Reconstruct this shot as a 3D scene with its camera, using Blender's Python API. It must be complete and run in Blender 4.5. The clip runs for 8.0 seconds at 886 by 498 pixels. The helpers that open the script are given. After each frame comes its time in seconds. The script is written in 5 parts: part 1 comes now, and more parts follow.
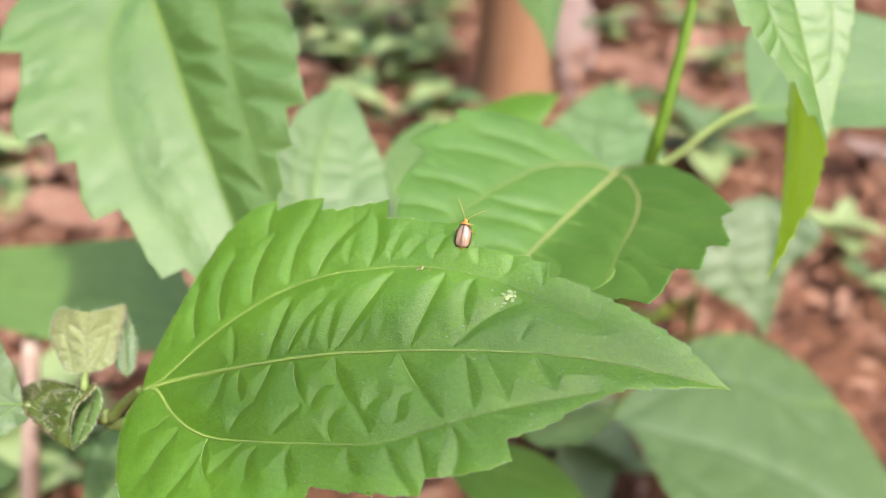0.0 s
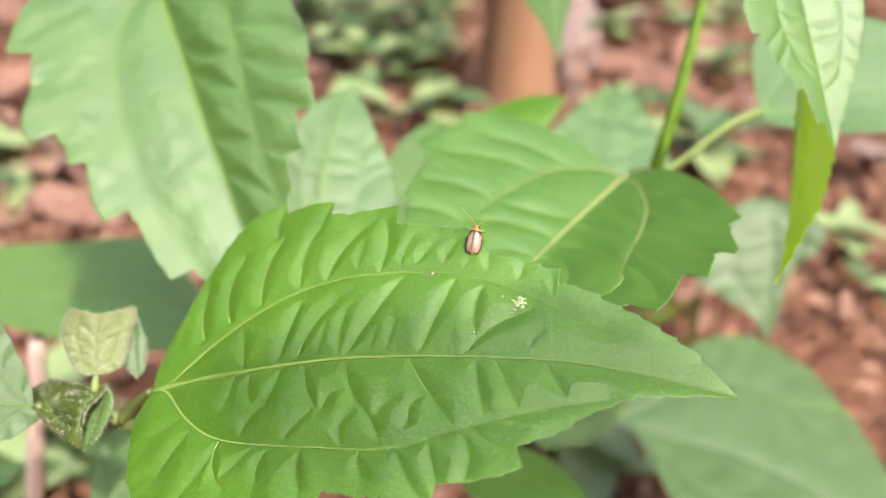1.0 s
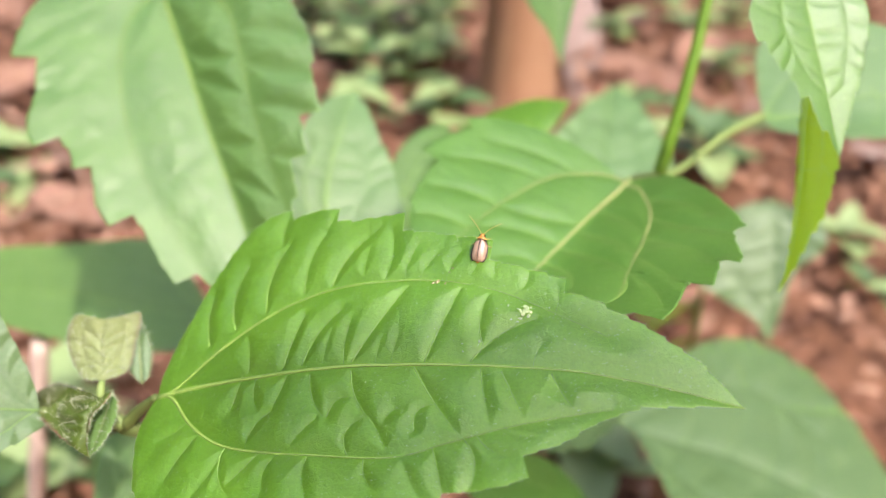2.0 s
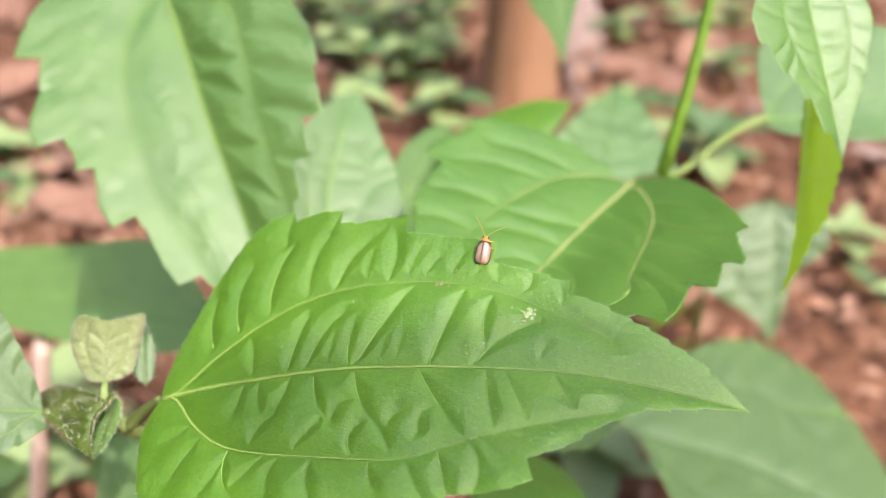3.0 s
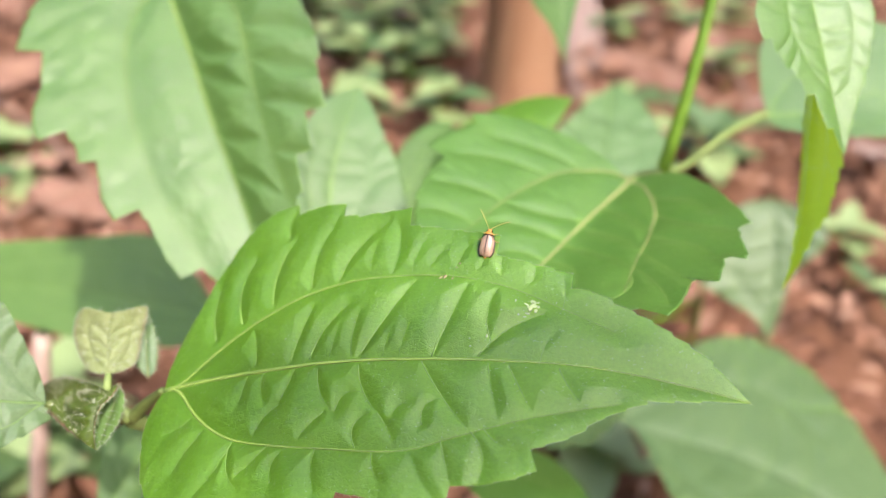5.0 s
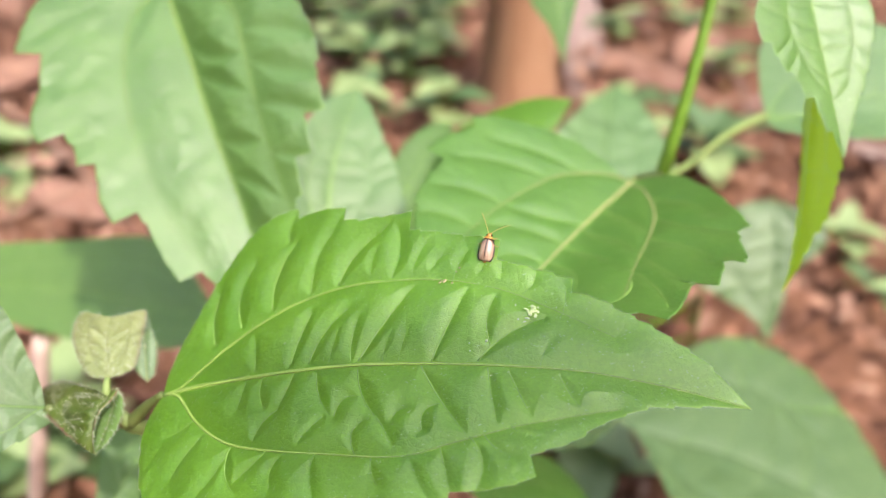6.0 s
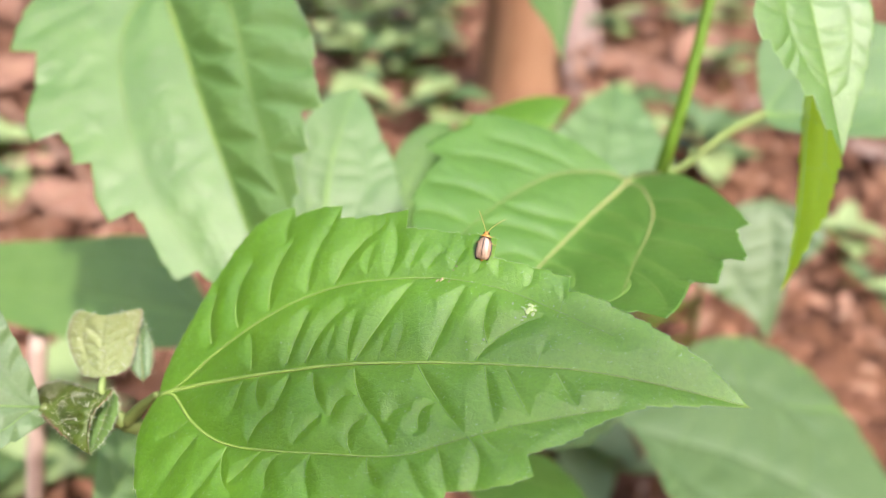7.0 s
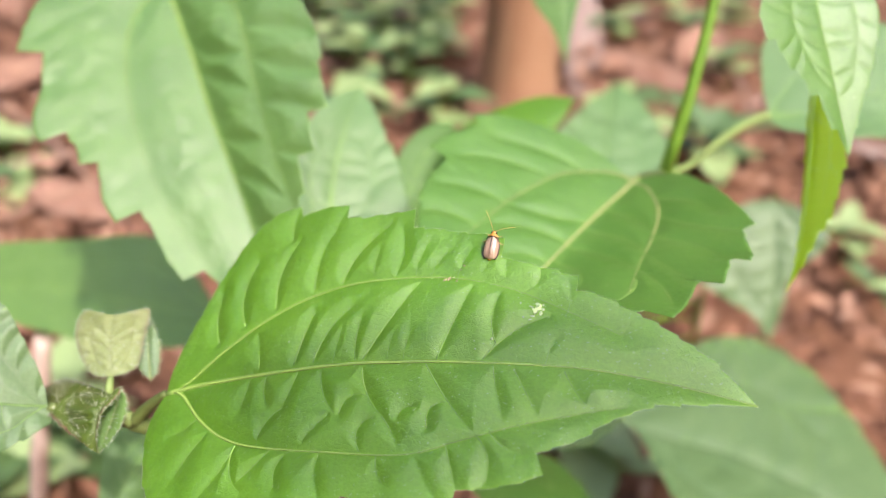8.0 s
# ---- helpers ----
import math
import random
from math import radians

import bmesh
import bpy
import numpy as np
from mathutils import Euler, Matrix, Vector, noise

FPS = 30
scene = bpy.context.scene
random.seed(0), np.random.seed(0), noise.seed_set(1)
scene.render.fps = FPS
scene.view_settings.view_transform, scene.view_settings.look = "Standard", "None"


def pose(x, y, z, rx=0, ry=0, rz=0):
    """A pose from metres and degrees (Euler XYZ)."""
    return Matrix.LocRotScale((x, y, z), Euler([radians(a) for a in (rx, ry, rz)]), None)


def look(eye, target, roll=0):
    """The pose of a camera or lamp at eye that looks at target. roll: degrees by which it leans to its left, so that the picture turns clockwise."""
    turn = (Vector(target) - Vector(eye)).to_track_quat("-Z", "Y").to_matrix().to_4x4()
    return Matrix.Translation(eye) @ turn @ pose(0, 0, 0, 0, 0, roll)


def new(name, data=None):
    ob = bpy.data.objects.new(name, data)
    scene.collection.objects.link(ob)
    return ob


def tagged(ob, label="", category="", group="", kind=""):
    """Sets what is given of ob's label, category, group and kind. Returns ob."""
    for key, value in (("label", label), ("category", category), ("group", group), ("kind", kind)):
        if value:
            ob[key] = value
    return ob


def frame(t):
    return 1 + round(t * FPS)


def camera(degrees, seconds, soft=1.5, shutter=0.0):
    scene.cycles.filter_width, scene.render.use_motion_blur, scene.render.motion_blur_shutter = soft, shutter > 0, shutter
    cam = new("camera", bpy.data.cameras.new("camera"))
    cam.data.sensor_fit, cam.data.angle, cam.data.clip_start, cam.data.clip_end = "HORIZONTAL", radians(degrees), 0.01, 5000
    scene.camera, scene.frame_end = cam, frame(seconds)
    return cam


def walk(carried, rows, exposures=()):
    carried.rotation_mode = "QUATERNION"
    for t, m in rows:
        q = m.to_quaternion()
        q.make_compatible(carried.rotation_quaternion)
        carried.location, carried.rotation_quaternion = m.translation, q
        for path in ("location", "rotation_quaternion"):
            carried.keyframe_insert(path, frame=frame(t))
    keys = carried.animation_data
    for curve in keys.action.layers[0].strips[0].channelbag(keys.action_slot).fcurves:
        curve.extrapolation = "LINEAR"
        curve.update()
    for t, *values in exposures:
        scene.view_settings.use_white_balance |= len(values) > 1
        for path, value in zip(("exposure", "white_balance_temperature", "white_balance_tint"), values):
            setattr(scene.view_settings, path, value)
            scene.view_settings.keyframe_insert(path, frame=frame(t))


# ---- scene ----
# A small leaf beetle on a broad toothed leaf, filmed from a hand's width away.
cam = camera(65, 8.0, soft=0.6)
cam.data.dof.use_dof = True
cam.data.dof.focus_distance = 0.113
cam.data.dof.aperture_fstop = 10.0
walk(cam, [
    (0.0, pose(0.00357, -0.00025, 0.41809, 55.286, 0.408, -0.533)),
    (0.5, pose(0.00252, -0.00019, 0.41885, 55.158, 0.227, -0.403)),
    (1.0, pose(0.00205, 0.00007, 0.41956, 55.105, 0.130, -0.185)),
    (1.5, pose(0.00156, 0.00059, 0.42038, 55.042, -0.013, -0.089)),
    (3.0, pose(0.00063, 0.00079, 0.42129, 55.075, -0.029, 0.033)),
    (3.5, pose(0.00048, 0.00016, 0.42071, 54.964, -0.141, 0.097)),
    (4.0, pose(0.00000, 0.00000, 0.42000, 55.000, -0.000, 0.000)),
    (4.5, pose(-0.00024, -0.00008, 0.42036, 54.881, -0.197, 0.099)),
    (6.0, pose(-0.00045, 0.00075, 0.42140, 54.820, -0.324, -0.046)),
    (6.5, pose(-0.00010, 0.00064, 0.42057, 54.878, -0.278, -0.060)),
    (7.0, pose(-0.00003, 0.00119, 0.42079, 54.795, -0.330, -0.108)),
    (7.5, pose(-0.00018, 0.00028, 0.42068, 54.953, -0.275, -0.020)),
    (8.0, pose(-0.00120, 0.00085, 0.42084, 54.827, -0.295, -0.040)),
], [(0.0, 1.74), (0.5, 1.82), (1.5, 1.85), (8.0, 1.85)])

# ---- light ----
SUN_TO = Vector((0.36, -0.46, 0.81)).normalized()
world = bpy.data.worlds.new("sky")
scene.world = world
world.use_nodes = True
wn = world.node_tree
sky = wn.nodes.new("ShaderNodeTexSky")
sky.sky_type = "NISHITA"
sky.sun_disc = False
sky.sun_elevation = math.asin(SUN_TO.z)
sky.sun_rotation = math.atan2(SUN_TO.x, SUN_TO.y)
sky.air_density, sky.dust_density = 1.0, 4.2
wn.links.new(sky.outputs[0], wn.nodes["Background"].inputs[0])
wn.nodes["Background"].inputs[1].default_value = 0.15
sun = new("sun", bpy.data.lights.new("sun", "SUN"))
sun.data.energy, sun.data.angle, sun.data.color = 1.2, radians(1.2), (1.0, 0.94, 0.84)
sun.matrix_world = look(SUN_TO * 5, (0, 0, 0))


# ---- materials ----
def material(name):
    m = bpy.data.materials.new(name)
    m.use_nodes = True
    nt = m.node_tree
    return m, nt, nt.nodes["Principled BSDF"], nt.nodes["Material Output"]


def node(nt, kind, links=(), **values):
    n = nt.nodes.new(kind)
    for key, value in values.items():
        n.inputs[key.replace("_", " ")].default_value = value
    for socket, source in links:
        nt.links.new(source, n.inputs[socket])
    return n


def rgba(c):
    return (c[0], c[1], c[2], 1)


def ramp(nt, source, stops):
    n = nt.nodes.new("ShaderNodeValToRGB")
    e = n.color_ramp.elements
    while len(e) < len(stops):
        e.new(0.5)
    for el, (p, c) in zip(e, stops):
        el.position, el.color = p, rgba(c)
    nt.links.new(source, n.inputs[0])
    return n.outputs[0]


def mixed(nt, fac, a, b, blend="MIX"):
    n = nt.nodes.new("ShaderNodeMix")
    n.data_type, n.blend_type = "RGBA", blend
    for socket, v in ((0, fac), (6, a), (7, b)):
        if isinstance(v, (int, float)):
            n.inputs[socket].default_value = v
        elif isinstance(v, tuple):
            n.inputs[socket].default_value = rgba(v)
        else:
            nt.links.new(v, n.inputs[socket])
    return n.outputs[2]


def leaf_material(name, dark, light, through_it, rough=0.36, thin=0.35, margin=None, hazy=0.6, grain=1.0, glaze=0.0, net_pale=0.07):
    """Green blade: cloudy colour, a fine net of smallest veins, gloss and some light let through."""
    m, nt, bsdf, out = material(name)
    co = nt.nodes.new("ShaderNodeTexCoord").outputs["Object"]
    cloud = node(nt, "ShaderNodeTexNoise", [("Vector", co)], Scale=70.0, Detail=4.0, Roughness=0.6)
    fine = node(nt, "ShaderNodeTexNoise", [("Vector", co)], Scale=1300.0, Detail=4.0, Roughness=0.7)
    warp = node(nt, "ShaderNodeTexNoise", [("Vector", co)], Scale=260.0, Detail=2.0)
    bent = nt.nodes.new("ShaderNodeVectorMath")
    bent.operation = "MULTIPLY_ADD"
    nt.links.new(warp.outputs["Color"], bent.inputs[0])
    bent.inputs[1].default_value = (0.0014,) * 3
    nt.links.new(co, bent.inputs[2])
    net = nt.nodes.new("ShaderNodeTexVoronoi")
    net.feature = "DISTANCE_TO_EDGE"
    net.inputs["Scale"].default_value = 900.0
    nt.links.new(bent.outputs[0], net.inputs["Vector"])
    netline = ramp(nt, net.outputs["Distance"], [(0.01, (0, 0, 0)), (0.11, (1, 1, 1))])
    col = ramp(nt, cloud.outputs["Fac"], [(0.3, dark), (0.7, light)])
    col = mixed(nt, 0.4 * min(1, grain), col, ramp(nt, fine.outputs["Fac"], [(0.35, tuple(0.7 * c for c in dark)), (0.7, tuple(1.2 * c for c in light))]))
    pale = tuple(min(1, c * 1.35 + 0.015) for c in light)
    inv = nt.nodes.new("ShaderNodeInvert")
    nt.links.new(netline, inv.inputs[1])
    keep = nt.nodes.new("ShaderNodeMath")
    keep.operation = "MULTIPLY"
    nt.links.new(inv.outputs[0], keep.inputs[0])
    keep.inputs[1].default_value = net_pale
    col = mixed(nt, keep.outputs[0], col, pale)
    # scattered tiny pale specks
    spot = node(nt, "ShaderNodeTexVoronoi", [("Vector", co)], Scale=210.0)
    speck = ramp(nt, spot.outputs["Distance"], [(0.035, (0.5, 0.5, 0.5)), (0.06, (0, 0, 0))])
    col = mixed(nt, speck, col, (0.38, 0.5, 0.2))
    if margin:
        edge = nt.nodes.new("ShaderNodeAttribute")
        edge.attribute_name = "edge"
        rim = ramp(nt, edge.outputs["Fac"], [(margin[1], (0, 0, 0)), (min(0.999, margin[1] + 0.08), (1, 1, 1))])
        col = mixed(nt, rim, col, margin[0])
    nt.links.new(col, bsdf.inputs["Base Color"])
    bsdf.inputs["Roughness"].default_value = rough
    bsdf.inputs["Specular IOR Level"].default_value = hazy
    bsdf.inputs["Coat Weight"].default_value = glaze
    bsdf.inputs["Coat IOR"].default_value = 1.75
    bsdf.inputs["Coat Roughness"].default_value = rough + 0.06
    r = ramp(nt, cloud.outputs["Fac"], [(0.3, (rough - 0.06,) * 3), (0.75, (rough + 0.1,) * 3)])
    nt.links.new(r, bsdf.inputs["Roughness"])
    b1 = node(nt, "ShaderNodeBump", [("Height", netline)], Strength=0.14 * grain, Distance=0.0001)
    b2 = node(nt, "ShaderNodeBump", [("Height", fine.outputs["Fac"]), ("Normal", b1.outputs[0])], Strength=0.9 * grain, Distance=0.00016)
    nt.links.new(b2.outputs[0], bsdf.inputs["Normal"])
    tr = node(nt, "ShaderNodeBsdfTranslucent", [("Normal", b1.outputs[0])])
    nt.links.new(mixed(nt, 0.25, through_it, col), tr.inputs["Color"])
    mix = node(nt, "ShaderNodeMixShader", [(1, bsdf.outputs[0]), (2, tr.outputs[0])])
    mix.inputs[0].default_value = thin
    nt.links.new(mix.outputs[0], out.inputs["Surface"])
    return m


def rough_material(name, stops, scale, rough=0.8, bump=0.3, depth=0.002, stretch=(1, 1, 1), per_island=0.0, per_object=0.0, spec=0.3, detail=6.0):
    m, nt, bsdf, out = material(name)
    tc = nt.nodes.new("ShaderNodeTexCoord")
    mp = node(nt, "ShaderNodeMapping", [("Vector", tc.outputs["Object"])])
    mp.inputs["Scale"].default_value = stretch
    big = node(nt, "ShaderNodeTexNoise", [("Vector", mp.outputs[0])], Scale=scale, Detail=detail, Roughness=0.65)
    small = node(nt, "ShaderNodeTexNoise", [("Vector", mp.outputs[0])], Scale=scale * 9, Detail=4.0, Roughness=0.7)
    col = ramp(nt, big.outputs["Fac"], stops)
    col = mixed(nt, 0.35, col, ramp(nt, small.outputs["Fac"], stops))
    if per_island:
        g = nt.nodes.new("ShaderNodeNewGeometry")
        col = mixed(nt, per_island, col, ramp(nt, g.outputs["Random Per Island"], stops))
    if per_object:
        g = nt.nodes.new("ShaderNodeObjectInfo")
        col = mixed(nt, per_object, col, ramp(nt, g.outputs["Random"], stops))
    nt.links.new(col, bsdf.inputs["Base Color"])
    bsdf.inputs["Roughness"].default_value = rough
    bsdf.inputs["Specular IOR Level"].default_value = spec
    b1 = node(nt, "ShaderNodeBump", [("Height", big.outputs["Fac"])], Strength=bump, Distance=depth)
    b2 = node(nt, "ShaderNodeBump", [("Height", small.outputs["Fac"]), ("Normal", b1.outputs[0])], Strength=bump, Distance=depth * 0.3)
    nt.links.new(b2.outputs[0], bsdf.inputs["Normal"])
    return m


GREEN = leaf_material("leaf_green", (0.088, 0.243, 0.006), (0.162, 0.350, 0.014), (0.42, 0.70, 0.006), rough=0.43, thin=0.42, hazy=0.85, glaze=0.49, grain=1.8, net_pale=0.13)
GREEN_UNDER = leaf_material("leaf_underside", (0.13, 0.25, 0.07), (0.19, 0.32, 0.10), (0.32, 0.55, 0.03), rough=0.6, thin=0.35, hazy=0.3)
PALE = leaf_material("leaf_pale_green", (0.098, 0.195, 0.060), (0.146, 0.252, 0.092), (0.28, 0.52, 0.06), rough=0.5, thin=0.22, hazy=0.6, glaze=0.25)
GLOSSY = leaf_material("leaf_glossy_green", (0.090, 0.200, 0.026), (0.145, 0.278, 0.052), (0.44, 0.72, 0.012), rough=0.54, thin=0.43, hazy=1.0, grain=0.35, glaze=0.95)
DULL = leaf_material("leaf_dull_pale", (0.078, 0.150, 0.046), (0.120, 0.200, 0.070), (0.20, 0.38, 0.06), rough=0.5, thin=0.22, hazy=0.7, glaze=0.3)
WIDE = leaf_material("leaf_wide_green", (0.116, 0.228, 0.046), (0.166, 0.288, 0.072), (0.32, 0.55, 0.04), rough=0.48, thin=0.34, glaze=0.3)
# green with a darkened base colour that stands in for shade
SHADE = leaf_material("leaf_shade_darkened", (0.055, 0.140, 0.018), (0.088, 0.190, 0.032), (0.20, 0.45, 0.02), rough=0.48, thin=0.28, glaze=0.1)
# strong yellow in the base colour stands in for light from behind
GLOW = leaf_material("leaf_backlit_tint", (0.15, 0.27, 0.004), (0.21, 0.34, 0.008), (0.62, 0.76, 0.006), rough=0.5, thin=0.6, hazy=0.3)
YOUNG = leaf_material("leaf_young", (0.20, 0.26, 0.085), (0.38, 0.42, 0.20), (0.48, 0.56, 0.14), rough=0.5, thin=0.4, margin=((0.27, 0.20, 0.17), 0.92), hazy=0.5, glaze=0.2)
YOUNG_DARK = leaf_material("leaf_young_dark", (0.045, 0.080, 0.010), (0.11, 0.15, 0.025), (0.13, 0.18, 0.03), rough=0.42, thin=0.15, margin=((0.20, 0.11, 0.08), 0.9), hazy=0.3)
WEED = leaf_material("leaf_weed_pale", (0.32, 0.44, 0.18), (0.46, 0.56, 0.28), (0.48, 0.62, 0.16), rough=0.5, thin=0.4, hazy=0.6, glaze=0.2)
BRIGHT = leaf_material("leaf_bright_green", (0.066, 0.185, 0.013), (0.116, 0.258, 0.028), (0.28, 0.58, 0.014), rough=0.48, thin=0.30, hazy=0.85, glaze=0.5)
VEIN = rough_material("vein_pale", [(0.3, (0.19, 0.30, 0.045)), (0.7, (0.26, 0.36, 0.085))], 300, 0.5, 0.2, 0.0002, spec=0.5)
VEIN_BEIGE = rough_material("vein_beige", [(0.3, (0.26, 0.29, 0.09)), (0.7, (0.34, 0.35, 0.15))], 300, 0.5, 0.2, 0.0002, spec=0.4)
VEIN_GREEN = rough_material("vein_green", [(0.3, (0.19, 0.34, 0.06)), (0.7, (0.26, 0.41, 0.10))], 300, 0.5, 0.2, 0.0002, spec=0.4)
STICK = rough_material("pale_dry_stick", [(0.25, (0.45, 0.32, 0.27)), (0.75, (0.66, 0.53, 0.47))], 60, 0.75, 0.3, 0.001, stretch=(1, 1, 0.2))
STEM = rough_material("stem_green", [(0.3, (0.085, 0.185, 0.004)), (0.7, (0.13, 0.24, 0.008))], 200, 0.5, 0.3, 0.0004, spec=0.4)
STEM_DARK = rough_material("node_brownish_green", [(0.3, (0.07, 0.10, 0.02)), (0.7, (0.13, 0.16, 0.05))], 200, 0.6, 0.3, 0.0004)
STEM_PALE = rough_material("petiole_pale", [(0.3, (0.16, 0.23, 0.06)), (0.7, (0.23, 0.29, 0.10))], 200, 0.55, 0.3, 0.0004)
HAIR = rough_material("hair_white", [(0.3, (0.6, 0.62, 0.5)), (0.7, (0.75, 0.75, 0.65))], 200, 0.5, 0.0, 0.0001)
HAIR_LEAF = rough_material("hair_pale_green", [(0.3, (0.48, 0.57, 0.34)), (0.7, (0.62, 0.70, 0.48))], 200, 0.5, 0.0, 0.0001)
SOIL = rough_material("red_soil", [(0.25, (0.09, 0.036, 0.021)), (0.5, (0.19, 0.085, 0.048)), (0.75, (0.33, 0.18, 0.115))], 30, 0.9, 0.8, 0.01)
LITTER = rough_material("dry_litter", [(0.05, (0.10, 0.040, 0.024)), (0.45, (0.23, 0.104, 0.062)), (0.95, (0.42, 0.262, 0.192))], 25, 0.75, 0.4, 0.003, per_island=0.55)
BARK = rough_material("orange_bark", [(0.25, (0.18, 0.085, 0.045)), (0.5, (0.33, 0.175, 0.10)), (0.8, (0.45, 0.28, 0.185))], 22, 0.8, 0.6, 0.004, stretch=(1, 1, 0.12))
LEAF_RING = rough_material("dark_leafage", [(0.3, (0.012, 0.022, 0.006)), (0.5, (0.04, 0.065, 0.018)), (0.75, (0.085, 0.12, 0.03))], 1.3, 0.7, 0.8, 0.3)
DEAD = rough_material("grey_dead_leaf", [(0.25, (0.15, 0.095, 0.085)), (0.75, (0.33, 0.245, 0.22))], 20, 0.7, 0.4, 0.003, stretch=(1, 1, 0.2))
TAN = rough_material("tan_dead_leaf", [(0.25, (0.17, 0.080, 0.054)), (0.75, (0.32, 0.185, 0.135))], 18, 0.7, 0.4, 0.003)
TWIG = rough_material("pale_twig", [(0.25, (0.24, 0.13, 0.095)), (0.75, (0.42, 0.29, 0.23))], 40, 0.75, 0.4, 0.002, per_object=0.3)
TAN_CRUMB = rough_material("tan_crumb", [(0.3, (0.30, 0.24, 0.12)), (0.7, (0.46, 0.38, 0.22))], 900, 0.8, 0.4, 0.0003)
CRUMB = rough_material("pale_crumb", [(0.3, (0.30, 0.42, 0.15)), (0.7, (0.48, 0.56, 0.30))], 900, 0.8, 0.4, 0.0003)


# ---- making meshes ----
def mesh_object(name, verts, faces, mat, parent=None, label="", smooth=True, mats=None, face_mats=None, origin=None):
    """One mesh object from points in world metres; its origin is the parent's."""
    o = Vector(origin if origin is not None else (parent["origin"] if parent else (0, 0, 0)))
    me = bpy.data.meshes.new(name)
    v = np.asarray(verts, float) - np.array(o)
    me.from_pydata(v.tolist(), [], [list(f) for f in faces])
    for m in (mats or [mat]):
        me.materials.append(m)
    if face_mats is not None:
        me.polygons.foreach_set("material_index", np.asarray(face_mats, np.int32))
    if smooth:
        me.polygons.foreach_set("use_smooth", np.ones(len(me.polygons), bool))
    me.update()
    ob = new(name, me)
    ob["origin"] = tuple(o)
    if parent:
        ob.parent = parent
        ob.location = o - Vector(parent["origin"])
    else:
        ob.location = o
    if label:
        ob["label"] = label
    return ob


def root(name, at, label, category, group=""):
    ob = new(name)
    ob.location = at
    ob["origin"] = tuple(at)
    ob.empty_display_size = 0.01
    return tagged(ob, label, category, group)


def spline(points, n):
    """Catmull-Rom through the points, n samples even along its length."""
    p = np.array(points, float)
    if len(p) == 2:
        t = np.linspace(0, 1, n)[:, None]
        return p[0] * (1 - t) + p[1] * t
    q = np.vstack([2 * p[0] - p[1], p, 2 * p[-1] - p[-2]])
    out = []
    for i in range(1, len(q) - 2):
        t = np.linspace(0, 1, 24, endpoint=False)[:, None]
        a, b, c, d = q[i - 1:i + 3]
        out.append(0.5 * (2 * b + (c - a) * t + (2 * a - 5 * b + 4 * c - d) * t ** 2 + (3 * b - a - 3 * c + d) * t ** 3))
    out = np.vstack(out + [p[-1:]])
    s = np.r_[0, np.cumsum(np.linalg.norm(np.diff(out, axis=0), axis=1))]
    w = np.linspace(0, s[-1], n)
    return np.column_stack([np.interp(w, s, out[:, k]) for k in range(p.shape[1])])


def tube_data(path, radii, sides=8, flat=1.0, up=None):
    """A tube along path (points in metres); flat squashes it along up."""
    path = np.asarray(path, float)
    n = len(path)
    r = np.interp(np.linspace(0, 1, n), np.linspace(0, 1, len(radii)), radii)
    tan = np.gradient(path, axis=0)
    tan /= np.linalg.norm(tan, axis=1, keepdims=True) + 1e-12
    ref = np.array(up if up is not None else (0.3, 0.2, 0.93), float)
    side = np.cross(tan, ref)
    side /= np.linalg.norm(side, axis=1, keepdims=True) + 1e-12
    top = np.cross(side, tan)
    a = np.linspace(0, 2 * math.pi, sides, endpoint=False)
    ring = (np.cos(a)[None, :, None] * side[:, None, :] + flat * np.sin(a)[None, :, None] * top[:, None, :]) * r[:, None, None]
    verts = (path[:, None, :] + ring).reshape(-1, 3)
    faces = []
    for i in range(n - 1):
        for j in range(sides):
            k = (j + 1) % sides
            faces.append((i * sides + j, i * sides + k, (i + 1) * sides + k, (i + 1) * sides + j))
    faces.append(tuple(range(sides))[::-1])
    faces.append(tuple((n - 1) * sides + j for j in range(sides)))
    return verts, faces


def tube(name, path, radii, mat, parent=None, label="", sides=8, flat=1.0, up=None, samples=24, wobble=0.0):
    p = spline(path, samples)
    if wobble:
        rng = np.random.default_rng(len(name) + int(abs(p[0, 0]) * 1e4))
        p[1:-1] += rng.normal(0, wobble, (samples - 2, 3))
    v, f = tube_data(p, radii, sides, flat, up)
    return mesh_object(name, v, f, mat, parent, label)


def hairs(name, roots, ways, length, width, mat, parent, seed=1):
    """Fine tapered hairs in one mesh: a thin three-sided spike each."""
    rng = np.random.default_rng(seed)
    roots, ways = np.asarray(roots), np.asarray(ways)
    n = len(roots)
    ln = length * rng.uniform(0.5, 1.2, n)[:, None]
    w = ways + rng.normal(0, 0.35, (n, 3))
    w /= np.linalg.norm(w, axis=1, keepdims=True)
    s = np.cross(w, rng.normal(0, 1, (n, 3)))
    s /= np.linalg.norm(s, axis=1, keepdims=True)
    t = np.cross(w, s)
    a, b, c = roots + s * width, roots + (-0.5 * s + 0.87 * t) * width, roots + (-0.5 * s - 0.87 * t) * width
    bend = rng.normal(0, 0.15, (n, 3)) * ln
    tip = roots + w * ln + bend
    v = np.stack([a, b, c, tip], 1).reshape(-1, 3)
    f = []
    for i in range(n):
        k = 4 * i
        f += [(k, k + 1, k + 3), (k + 1, k + 2, k + 3), (k + 2, k, k + 3)]
    ob = mesh_object(name, v, f, mat, parent)
    return tagged(ob, kind="stuff")


